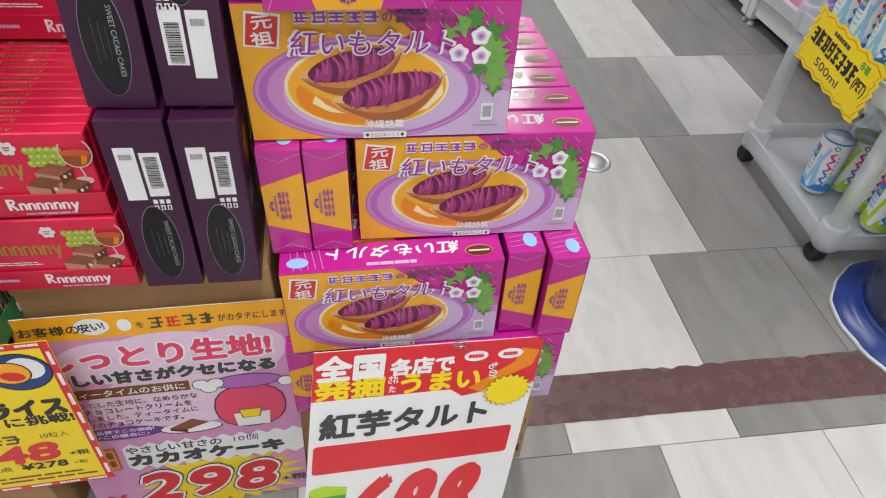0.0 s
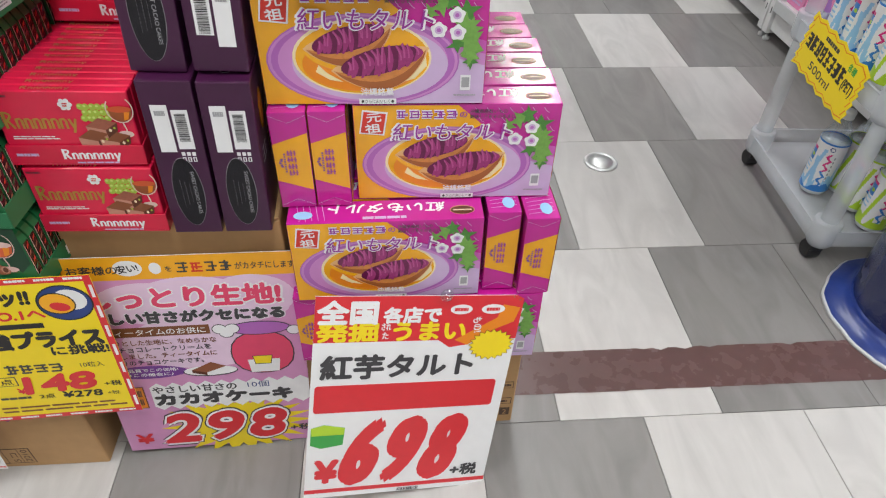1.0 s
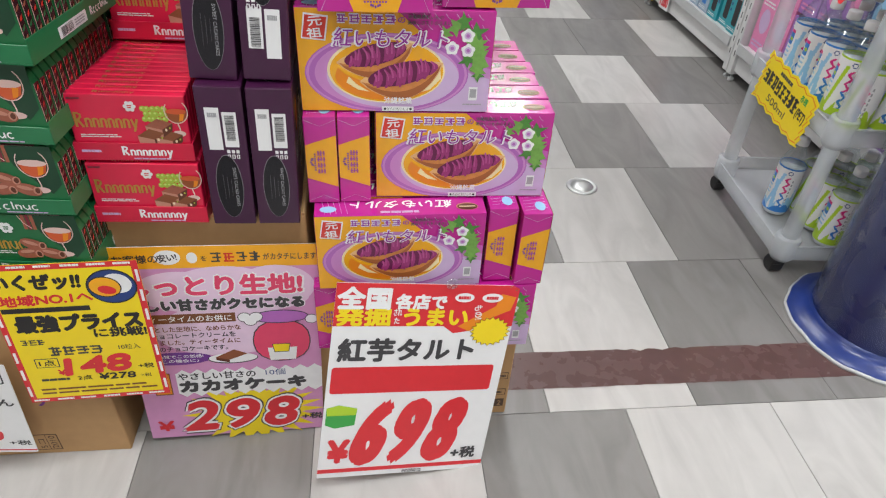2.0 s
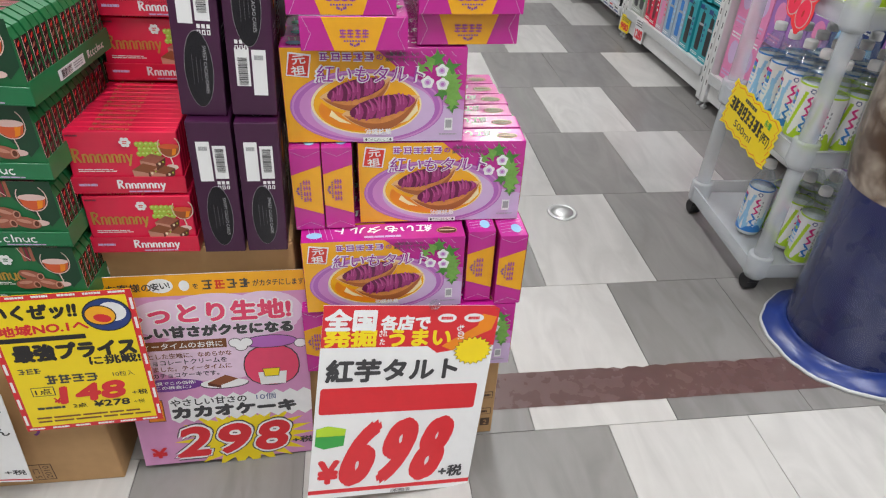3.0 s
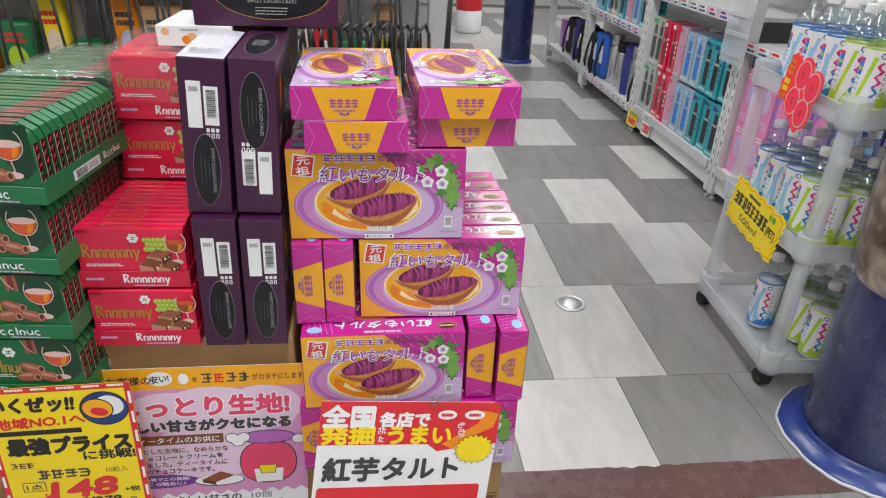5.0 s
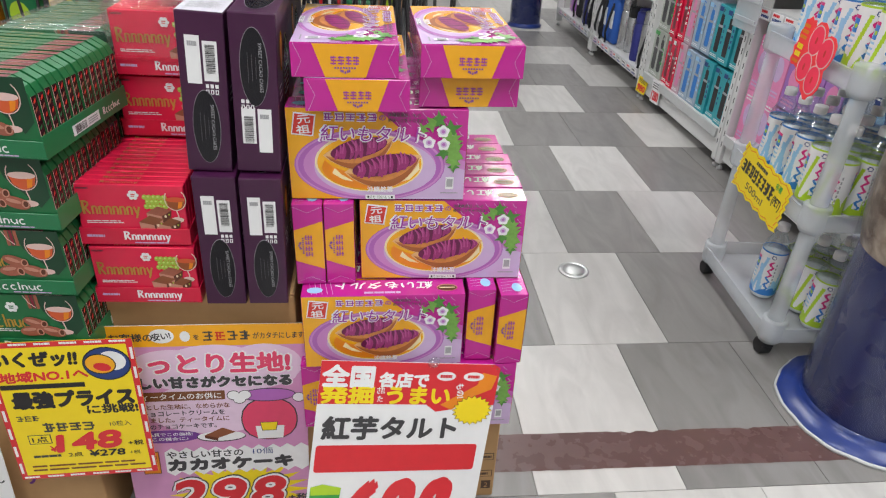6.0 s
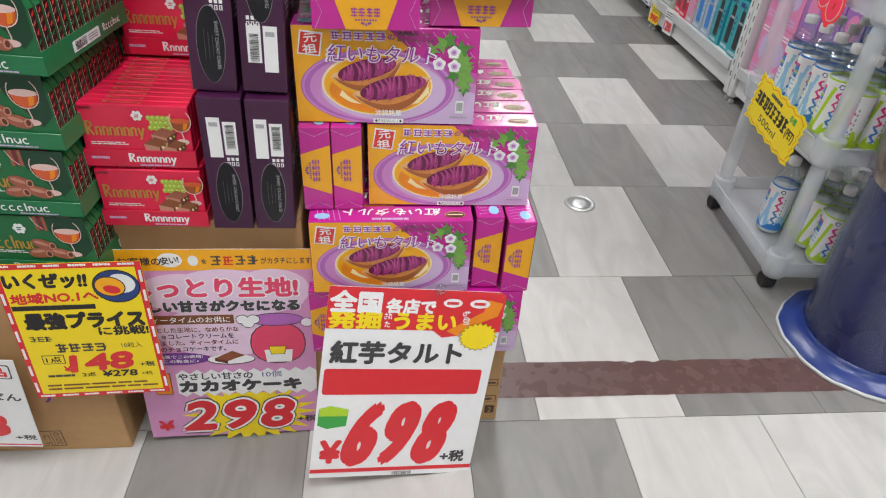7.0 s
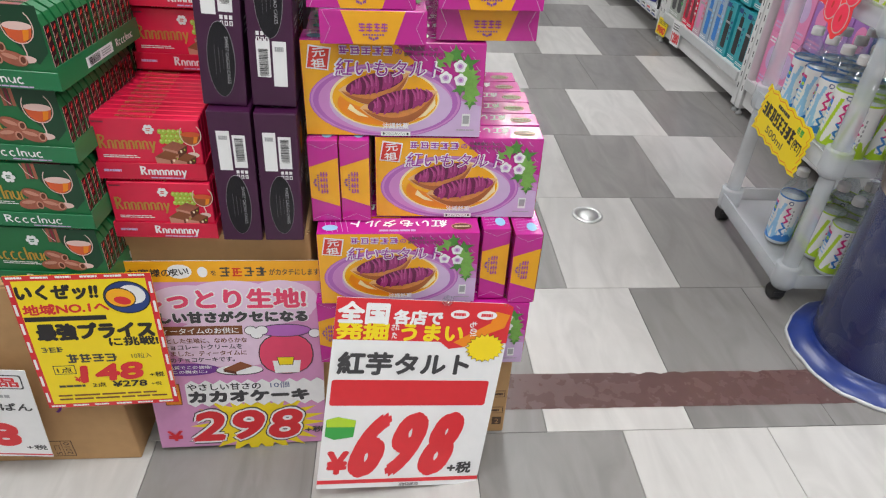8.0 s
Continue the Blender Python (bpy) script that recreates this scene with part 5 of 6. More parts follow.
# white price sheet beside it
a = Art()
WW, WH = 0.22, 0.208
a.rect(0, 0, WW, WH, PAPER, 0.5)
a.round_rect(0.45 * WW, 0.80 * WH, 0.96 * WW, 0.95 * WH, 0.004, CHARCOAL, 1)
a.round_rect(0.46 * WW, 0.81 * WH, 0.95 * WW, 0.94 * WH, 0.004, PAPER, 1.4)
a.text("特売品", 0.71 * WW, 0.875 * WH, 0.44 * WW, 0.10 * WH, RED, 2, 0.03)
a.text("んぱん", 0.80 * WW, 0.60 * WH, 0.34 * WW, 0.085 * WH, CHARCOAL, 2, 0.02)
a.text("68", 0.60 * WW, 0.27 * WH, 0.42 * WW, 0.27 * WH, RED, 2, 0.06)
a.text("+税", 0.905 * WW, 0.12 * WH, 0.15 * WW, 0.06 * WH, CHARCOAL, 2, 0.02)
a.rect(0, 0.02 * WH, WW, 0.035 * WH, RED, 1)
a.bars(0.5 * WW, 0.70 * WH, 0.85 * WW, 0.74 * WH, GREY_INK, 2, 1, 3, 0.8)
sheet("price_sheet", "white price sheet with red figures on a kraft carton", WW, WH, a, shown(-0.7155, -0.075, 0.0775, -1, 4.2, 0))


# ---------------------------------------------------------------- bottle trolley
CX, CY, CWID, CDEP = 1.110, 1.118, 0.33, 0.414
CROT = -2.9
CART = thing("trolley", "frosted white plastic three-tier trolley on black castors, filled with bottles", "trolley")
CART.matrix_world = pose(CX, CY, 0, 0, 0, CROT)
TIERS = (0.060, 0.372, 0.680)


def trolley_tier(z):
    """An open tray: moulded deck with a rounded, raised rim."""
    bm = bmesh.new()
    ring = []
    for cx, cy, a0 in ((CWID - 0.022, CDEP - 0.022, 0), (0.022, CDEP - 0.022, 90), (0.022, 0.022, 180), (CWID - 0.022, 0.022, 270)):
        for k in range(6):
            t = radians(a0 + 18 * k)
            ring.append((cx, cy, math.cos(t), math.sin(t)))
    prof = [(0.020, 0.0), (0.026, 0.004), (0.027, 0.042), (0.029, 0.044), (0.029, 0.047), (0.0235, 0.047), (0.0225, 0.008)]
    rings = [[bm.verts.new((cx + r * c, cy + r * s, z - 0.006 + dz)) for cx, cy, c, s in ring] for r, dz in prof]
    for p, q in zip(rings, rings[1:]):
        for i in range(len(ring)):
            bm.faces.new((p[i], p[(i + 1) % len(ring)], q[(i + 1) % len(ring)], q[i]))
    bm.faces.new(list(reversed(rings[0])))
    bm.faces.new(rings[-1])
    bmesh.ops.recalc_face_normals(bm, faces=bm.faces[:])
    return part("tier", bm, CART_PLASTIC, CART)


for z in TIERS:
    trolley_tier(z)
CORNERS = ((0.022, 0.022), (CWID - 0.022, 0.022), (0.022, CDEP - 0.022), (CWID - 0.022, CDEP - 0.022))
for qx, qy in CORNERS:
    for z in TIERS:
        bm = bmesh.new()
        lathe(bm, [(0.0235, -0.012), (0.0275, -0.006), (0.0302, 0.0), (0.0302, 0.050), (0.0290, 0.054), (0.0215, 0.055)], 20)
        c = part("collar", bm, CART_PLASTIC, CART, "", True)
        c.matrix_local = pose(qx, qy, z)
    bm = bmesh.new()
    lathe(bm, [(0.0195, TIERS[0] + 0.054), (0.0175, TIERS[1] - 0.011)], 20)
    lathe(bm, [(0.0195, TIERS[1] + 0.054), (0.0175, TIERS[2] - 0.011)], 20)
    part("post", bm, CART_PLASTIC, CART, "", True).matrix_local = pose(qx, qy, 0)
    bm = bmesh.new()
    m = pose(qx, qy + 0.012, 0.0215, 0, 90, 0)
    lathe(bm, [(0.018, -0.016), (0.0215, -0.012), (0.0215, 0.012), (0.018, 0.016)], 18, 0, True, m)
    box(bm, qx - 0.016, qy - 0.01, 0.028, qx + 0.016, qy + 0.018, 0.048, 0.003)
    part("castor", bm, BLACK_RUBBER, CART, "black castor")


def drink_bottle(lime):
    """A half-litre bottle: body, ribbed shoulder, cap and a printed sleeve."""
    ob = thing("drink_bottle", "clear drink bottle with lime and blue label" if lime else "clear drink bottle with blue and white label", "bottle", "drink bottles on the trolley")
    R = 0.0325
    bm = bmesh.new()
    lathe(bm, [(0.024, 0), (0.030, 0.004), (R, 0.012), (R, 0.10), (R - 0.0005, 0.141)], 20)
    part("body", bm, BOTTLE_CLEAR, ob, "clear plastic base", True)
    bm = bmesh.new()
    lathe(bm, [(R - 0.0003, 0.1425), (0.0318, 0.149), (0.0300, 0.157), (0.0262, 0.166), (0.0215, 0.176), (0.0165, 0.185), (0.0135, 0.193), (0.0128, 0.198)], 20, 0, False)
    part("shoulder", bm, CLEAR_PET, ob, "clear tapering shoulder", True)
    bm = bmesh.new()
    prof = [(0.0145, 0.198), (0.0148, 0.200), (0.0148, 0.214), (0.0138, 0.216)]
    lathe(bm, prof, 22)
    part("cap", bm, WHITE, ob, "white screw cap", True)
    # sleeve with its colours in bands and slanting blocks
    bm = bmesh.new()
    n, nz = 120, 60
    rows = [0.014 + 0.129 * k / nz for k in range(nz + 1)]
    mats = [PAPER, LIME, BLUE_INK, MAGENTA_INK, NAVY_INK, SKY_INK, GREY_INK]
    vs = [[bm.verts.new(((R + 0.0006) * math.cos(2 * math.pi * i / n), (R + 0.0006) * math.sin(2 * math.pi * i / n), z)) for i in range(n)] for z in rows]
    half = n // 2
    for j in range(nz):
        for i in range(n):
            f = bm.faces.new((vs[j][i], vs[j][(i + 1) % n], vs[j + 1][(i + 1) % n], vs[j + 1][i]))
            q, h = (i % half) / half, j / nz
            swirl = 0.20 + 0.13 * math.sin(9 * q + 0.6) + 0.05 * math.sin(23 * q)
            zig = 0.695 + 0.052 * (4 * abs((h * 6.2) % 1.0 - 0.5) - 1)
            k = 0
            if h > 0.965:
                k = 1 if lime else 2
            elif 0.62 <= q < 0.775 and 0.12 <= h < 0.80:
                # the word mark as one zigzag ribbon, red above and blue below
                k = (2 if h < 0.42 else 3) if abs(q - zig) < 0.032 else 0
            elif (q - 0.69) ** 2 / 0.0034 + (h - 0.885) ** 2 / 0.0022 < 1:
                k = 4 if (q - 0.69) ** 2 / 0.0012 + (h - 0.885) ** 2 / 0.0009 > 1 else 0
            elif 0.80 <= q < 0.83 and 0.22 <= h < 0.74:
                k = 6 if j % 5 > 1 else 0
            elif h < swirl:
                k = 1 if lime else (2 if h < swirl * 0.5 else 5)
            elif 0.10 <= q < 0.36 and 0.56 <= h < 0.82:
                k = 3 if h > 0.775 else 2
                if (q - 0.17) ** 2 + (h - 0.66) ** 2 * 1.6 < 0.0022:
                    k = 0
                if (q - 0.29) ** 2 + (h - 0.66) ** 2 * 1.6 < 0.0022:
                    k = 1
            elif 0.10 <= q < 0.36 and 0.30 <= h < 0.54:
                k = 5 if j % 5 < 2 else 0
            elif 0.42 < q - 0.25 * (h - 0.4) < 0.50 and h < 0.86:
                k = 1 if lime else 5
            elif not lime and (0.86 < q - 0.2 * h < 0.97 or 0.50 < q + 0.12 * h < 0.60):
                k = 5 if h < 0.7 else 0
            f.material_index, f.smooth = k, True
    part("label_sleeve", bm, mats, ob, "printed label sleeve", False)
    return ob


BLUE_BOTTLE, LIME_BOTTLE = drink_bottle(False), drink_bottle(True)
rnd = random.Random(11)
first = {True: True, False: True}
for tier, z in enumerate(TIERS):
    for i in range(4):
        for j in range(5):
            lime = (j < 2) if tier != 0 else (i > 0 or j < 2)
            if tier == 0 and (j > 2 or (i == 0 and j in (0, 1))):
                continue
            x, y = 0.068 + 0.069 * i, 0.060 + 0.070 * j
            if tier == 0:
                x += 0.012
            m = pose(CX, CY, 0, 0, 0, CROT) @ pose(x, y, z + 0.0065, 0, 0, 118 + rnd.uniform(-14, 14))
            ob = LIME_BOTTLE if lime else BLUE_BOTTLE
            if first[lime]:
                first[lime] = False
                ob.matrix_world = m
            else:
                copy_thing(ob, m)


# hand-cut signs on the trolley
def cut_sign(name, label, outline, mat, art, m):
    ob = thing(name, label, "sign", "trolley signs")
    bm = bmesh.new()
    fr = [bm.verts.new((x, 0, y)) for x, y in outline]
    bk = [bm.verts.new((x, 0.0012, y)) for x, y in outline]
    bm.faces.new(fr)
    bm.faces.new(list(reversed(bk)))
    for i in range(len(outline)):
        j = (i + 1) % len(outline)
        bm.faces.new((fr[i], bk[i], bk[j], fr[j]))
    bmesh.ops.recalc_face_normals(bm, faces=bm.faces[:])
    part("card", bm, mat, ob)
    art.put("print", facing(0, 0, 0), ob)
    ob.matrix_world = m
    return ob


def wavy(w, h, n, amp):
    pts = []
    for i in range(n):
        t = i / n
        x, y = ((t * 4, 0) if t < 0.25 else (1, t * 4 - 1) if t < 0.5 else (3 - t * 4, 1) if t < 0.75 else (0, 4 - t * 4))
        k = amp * (1 if i % 2 else -1)
        pts.append((x * w + k * (1 if x in (0, 1) else 0.2), y * h + k))
    return pts


a = Art()
sw, sh = 0.225, 0.112
a.poly([(sw * 0.5 + (x - sw * 0.5) * 0.94, sh * 0.5 + (y - sh * 0.5) * 0.90) for x, y in wavy(sw, sh, 44, 0.0035)], ORANGE, 1)
a.poly([(sw * 0.5 + (x - sw * 0.5) * 0.92, sh * 0.5 + (y - sh * 0.5) * 0.86) for x, y in wavy(sw, sh, 44, 0.0035)], YELLOW, 1.5)
a.marks(0.06 * sw, 0.42 * sh, 0.76 * sw, 0.72 * sh, 8, BLACK, 2, 12, 0.17)
a.text("(PET)", 0.85 * sw, 0.50 * sh, 0.16 * sw, 0.24 * sh, BLACK, 2, 0.02)
a.text("500ml", 0.45 * sw, 0.25 * sh, 0.38 * sw, 0.15 * sh, CHARCOAL, 2, 0.01)
a.text("各種", 0.80 * sw, 0.80 * sh, 0.12 * sw, 0.14 * sh, GREEN_INK, 2, 0.02)
a.bars(0.30 * sw, 0.76 * sh, 0.55 * sw, 0.88 * sh, CHARCOAL, 2, 1, 4, 0.6)
CUT_Y = cut_sign("shelf_sign", "yellow wavy hand-lettered sign clipped on the trolley", wavy(sw, sh, 44, 0.0035), YELLOW, a, pose(CX, CY, 0, 0, 0, CROT) @ pose(-0.026, 0.319, 0.342, -3, 5, -89.5) @ Matrix.Diagonal((1.08, 1, 1.05, 1)))
out = [(0.0, 0.060), (0.010, 0.048), (0.024, 0.050), (0.036, 0.046), (0.042, 0.030), (0.056, 0.018), (0.074, 0.016), (0.082, 0.004), (0.096, -0.004), (0.104, -0.012), (0.113, -0.010), (0.118, 0.0), (0.132, 0.010), (0.141, 0.028), (0.142, 0.050), (0.134, 0.072), (0.144, 0.090), (0.150, 0.116), (0.146, 0.140), (0.132, 0.154), (0.114, 0.154), (0.102, 0.146), (0.096, 0.166), (0.080, 0.176), (0.062, 0.172), (0.050, 0.158), (0.044, 0.172), (0.034, 0.168), (0.026, 0.176), (0.014, 0.166), (0.006, 0.164), (0.009, 0.145), (0.002, 0.130), (0.006, 0.108), (-0.003, 0.090), (0.004, 0.075)]
a = Art()
for cx, cy in ((0.067, 0.095), (0.112, 0.077)):
    for dx, dy, rx, ry in ((-0.003, -0.036, 0.026, 0.037), (0.005, 0.034, 0.027, 0.038)):
        a.disc(cx + dx, cy + dy, rx, ry, GLASS_EDGE, 1 + cx, 26)
    for dx, dy, rx, ry in ((-0.003, -0.036, 0.0230, 0.0340), (0.005, 0.034, 0.0240, 0.0350)):
        a.disc(cx + dx, cy + dy, rx, ry, NEON_PINK, 1.5 + cx, 26)
    for dx, dy in ((-0.003, -0.036), (0.005, 0.034)):
        a.disc(cx + dx, cy + dy, 0.0035, 0.009, STAMP, 2 + cx, 12)
a.bars(0.008, 0.115, 0.034, 0.158, ORANGE, 1.5, 3, 3, 0.6)
a.bars(0.010, 0.070, 0.032, 0.108, YELLOW, 1.5, 2, 3, 0.7)
a.bars(0.008, 0.056, 0.034, 0.066, ORANGE, 1.5, 1, 3, 0.8)
CUT_R = cut_sign("price_sign", "bright red hand-cut price sign on the trolley", out, NEON_RED, a, pose(CX, CY, 0, 0, 0, CROT) @ pose(-0.031, 0.229, 0.644, -3, 3, -88.5) @ Matrix.Diagonal((0.96, 1, 0.84, 1)))


# ---------------------------------------------------------------- round pillars
def stone_print():
    """Printed picture of rough cream and brown stones."""
    m = bpy.data.materials.new("stone_print")
    m.use_nodes = True
    nt = m.node_tree
    b = nt.nodes["Principled BSDF"]
    tc, vo, nz, ra = (nt.nodes.new("ShaderNode" + k) for k in ("TexCoord", "TexVoronoi", "TexNoise", "ValToRGB"))
    vo.inputs["Scale"].default_value, nz.inputs["Scale"].default_value, nz.inputs["Detail"].default_value = 22, 30, 6
    nt.links.new(tc.outputs["Object"], nz.inputs["Vector"])
    mixv = nt.nodes.new("ShaderNodeVectorMath")
    mixv.operation = "MULTIPLY_ADD"
    mixv.inputs[1].default_value = (0.05, 0.05, 0.05)
    nt.links.new(nz.outputs["Color"], mixv.inputs[0])
    nt.links.new(tc.outputs["Object"], mixv.inputs[2])
    nt.links.new(mixv.outputs[0], vo.inputs["Vector"])
    nt.links.new(vo.outputs["Distance"], ra.inputs[0])
    ra.color_ramp.elements[0].color, ra.color_ramp.elements[1].color = (0.58, 0.48, 0.37, 1), (0.10, 0.055, 0.03, 1)
    ra.color_ramp.elements[1].position = 0.75
    nt.links.new(ra.outputs[0], b.inputs["Base Color"])
    b.inputs["Roughness"].default_value = 0.3
    return m


STONE = stone_print()


def pillar(x, y, r, split, flange, label, stout=0.0005):
    ob = thing("pillar", label, "pillar", "round pillars", "structure")
    ob.matrix_world = pose(x, y, 0)
    rnd = random.Random(3)
    bm = bmesh.new()
    n = 56
    prof = [(flange * 0.99, 0.0), (flange, 0.006), (flange * 0.985, 0.012), (r + 0.018, 0.017), (r + 0.003, 0.028), (r + 0.001, 0.036)]
    lathe(bm, prof, n)
    for v in bm.verts:
        d = math.hypot(v.co.x, v.co.y)
        if d > r + 0.01:
            t = math.atan2(v.co.y, v.co.x)
            k = 1 + 0.012 * math.sin(7 * t + 1) + 0.008 * math.sin(17 * t)
            v.co.x, v.co.y = v.co.x * k, v.co.y * k
    part("base_flange", bm, FLANGE_BLUE, ob, "spread blue rubber skirt", True)
    bm = bmesh.new()
    lathe(bm, [(flange * 1.012, 0.0), (flange * 1.018, 0.005), (flange * 1.005, 0.009)], n)
    for v in bm.verts:
        t = math.atan2(v.co.y, v.co.x)
        k = 1 + 0.012 * math.sin(7 * t + 1) + 0.008 * math.sin(17 * t)
        v.co.x, v.co.y = v.co.x * k, v.co.y * k
    part("edge_bead", bm, STEEL_CREAM, ob, "pale sealant edge", True)
    bm = bmesh.new()
    lathe(bm, [(r, 0.012), (r, split * 0.5), (r, split)], n, 0, False)
    part("navy_wrap", bm, PILLAR_BLUE, ob, "navy vinyl wrap", True)
    bm = bmesh.new()
    lathe(bm, [(r + 0.0005, split), (r + stout * 0.6, split + 0.05), (r + stout, split + 0.16), (r + stout, CEIL)], n, 0, False)
    part("stone_wrap", bm, STONE, ob, "printed stone-pattern wrap", True)
    bm = bmesh.new()
    lathe(bm, [(r + 0.004, 0.03), (r + 0.006, 0.3), (r + stout + 0.005, split + 0.18), (r + stout + 0.004, 1.6)], n, 0, False)
    part("clear_cover", bm, CLEAR_SHEET, ob, "clear vinyl cover", True)
    return ob


pillar(1.272, 0.937, 0.142, 0.41, 0.187, "round pillar wrapped in navy vinyl and stone-pattern print", 0.019)
pillar(1.244, 4.95, 0.112, 1.5, 0.128, "distant round pillar wrapped in navy vinyl")
a = Art()
a.rect(-0.06, 0.50, 0.06, 0.62, YELLOW, 1)
a.text("398", 0.0, 0.585, 0.10, 0.045, RED, 2, 0.03)
a.bars(-0.05, 0.51, 0.05, 0.55, CHARCOAL, 2, 2, 3, 0.5)
sg = thing("price_sign", "yellow price sign on the distant pillar", "sign")
bm = bmesh.new()
box(bm, -0.061, 0.0, 0.499, 0.061, 0.002, 0.621)
part("card", bm, YELLOW, sg)
a.put("print", facing(0, 0, 0), sg)
sg.matrix_world = pose(1.209, 4.815, 0.0, 0, 0, 0)


# ---------------------------------------------------------------- gondola shelves along the aisle
SHELF = pose(1.538, 2.323, 0, 0, 0, 0.6)


def gondola(y0, y1, low, boards, kick, label):
    """One bay: uprights, back panel, boards with price rails, kick plate."""
    ob = thing("gondola_shelf", label, "shelf", "aisle shelves")
    ob.matrix_world = SHELF
    for y in (y0, y1 - 0.035):
        bm = bmesh.new()
        box(bm, 0.0, y + 0.002, 0.03, 0.045, y + 0.033, 1.55, 0.002)
        for k in range(30):
            box(bm, -0.0006, y + 0.012, 0.10 + 0.045 * k, 0.001, y + 0.017, 0.122 + 0.045 * k)
        for f in bm.faces:
            if f.calc_center_median().x < 0.0009 and f.calc_area() < 0.0002:
                f.material_index = 1
        part("upright", bm, [STEEL_WHITE, CHARCOAL], ob)
        bm = bmesh.new()
        lathe(bm, [(0.012, 0), (0.012, 0.012), (0.005, 0.014), (0.005, 0.032)], 12, 0, True, pose(0.02, y + 0.018, 0))
        part("foot", bm, STEEL_CREAM, ob)
    bm = bmesh.new()
    box(bm, 0.44, y0, 0.05, 0.46, y1, 1.55)
    part("back_panel", bm, STEEL_WHITE, ob)
    if kick:
        bm = bmesh.new()
        box(bm, 0.012, y0 + 0.036, 0.045, 0.03, y1 - 0.036, low - 0.002, 0.002)
        part("kick_plate", bm, STEEL_WHITE, ob)
    for z in (low, *boards):
        bm = bmesh.new()
        box(bm, 0.004, y0 + 0.036, z, 0.44, y1 - 0.036, z + 0.018, 0.002)
        part("board", bm, STEEL_WHITE, ob)
        bm = bmesh.new()
        box(bm, -0.006, y0 + 0.037, z - 0.014, 0.003, y1 - 0.037, z + 0.026, 0.001)
        rail = part("price_rail", bm, STEEL_CREAM, ob)
        if kick and z == low:
            continue
        a = Art()
        r = random.Random(int(z * 1000) + int(y0 * 10))
        y = y0 + 0.05
        while y < y1 - 0.10:
            w = r.uniform(0.05, 0.075)
            a.rect(-y - w, z - 0.011, -y, z + 0.023, r.choice((PAPER, PAPER, PAPER, PINK_PALE, PINK_PALE)), 1)
            a.bars(-y - w + 0.006, z - 0.007, -y - 0.006, z + 0.004, NAVY_INK, 2, 1, int(y * 1000), 0.8)
            a.bars(-y - w + 0.006, z + 0.008, -y - 0.02, z + 0.019, r.choice((RED, CHARCOAL)), 2, 1, int(y * 997), 0.8)
            y += w + r.uniform(0.004, 0.03)
        a.put("ticket_strip", facing(-0.0062, 0, 0, "-x"), rail, "paper strip with printed prices")
    return ob


gondola(-0.92, -0.002, 0.13, (0.62, 1.05), True, "white steel aisle shelf with pink and violet boxed goods")
gondola(0.0, 0.913, 0.13, (0.70, 1.12), True, "white steel aisle shelf with boxed drinking bottles")
gondola(0.917, 1.83, 0.11, (0.50, 0.95), False, "white steel aisle shelf with flasks and bottle bags")
gondola(1.834, 2.75, 0.11, (0.50, 0.95), False, "white steel aisle shelf with flasks and bottle bags")


def flask_box(card, accent, w, d, h, dark=CHARCOAL, style=0):
    """A boxed drinking bottle with the bottle pictured on its front (-x)."""
    ob = thing("flask_box", "teal boxed drinking bottle on the shelf" if card is TEAL else "printed boxed drinking bottle on the shelf", "box", "boxed drinking bottles")
    bm = bmesh.new()
    box(bm, 0, -w / 2, 0, d, w / 2, h, 0.001)
    part("carton", bm, card, ob)
    a = Art()
    for cx in ((-0.2 * w, 0.24 * w) if style == 2 else (0.0,)):
        s = 0.15 if style == 2 else 0.22
        a.round_rect(cx - s * w, 0.14 * h, cx + s * w, 0.66 * h, 0.1 * w, dark, 1)
        a.round_rect(cx - s * 0.75 * w, 0.64 * h, cx + s * 0.75 * w, 0.84 * h, 0.08 * w, dark, 1)
        a.band([(cx - s * 0.3 * w, 0.83 * h), (cx - 0.1 * s * w, 0.93 * h), (cx + s * 0.6 * w, 0.90 * h)], 0.06 * w, dark, 1)
        a.rect(cx - s * w, 0.60 * h, cx + s * w, 0.645 * h, GREY_INK, 2)
    a.rect(-0.48 * w, 0.88 * h, -0.1 * w, 0.96 * h, accent, 1)
    a.bars(-0.45 * w, 0.04 * h, 0.3 * w, 0.10 * h, WHITE if card is not PAPER else GREY_INK, 1, 2, 5, 0.5)
    a.bars(0.30 * w, 0.3 * h, 0.46 * w, 0.7 * h, accent, 1, 4, 8, 0.5)
    a.put("front_print", facing(0, 0, 0, "-x"), ob)
    a = Art()
    a.bars(0.15 * d, 0.2 * h, 0.85 * d, 0.8 * h, accent, 1, 4, 9, 0.5)
    a.put("side_print", pose(0, -w / 2, 0, 90, 0, 0), ob)
    return ob


KINDS = {
    "teal": flask_box(TEAL, NAVY_INK, 0.085, 0.10, 0.215, BLACK),
    "photo": flask_box(CARD_BLUE, SKY_INK, 0.085, 0.10, 0.215, BLUE_INK),
    "rose": flask_box(CARD_ROSE, HOT_PINK, 0.075, 0.10, 0.225, PINK_CARD),
    "ruby": flask_box(RUBY, WHITE, 0.070, 0.10, 0.225, WINE),
    "pair": flask_box(CARD_SAGE, GREEN_INK, 0.150, 0.10, 0.225, CHARCOAL, 2),
}
used = set()


def shelf_put(ob, key, x, y, z, rz=0):
    m = SHELF @ pose(x, y, z, 0, 0, rz)
    if key in used:
        return copy_thing(ob, m)
    used.add(key)
    ob.matrix_world = m
    return ob


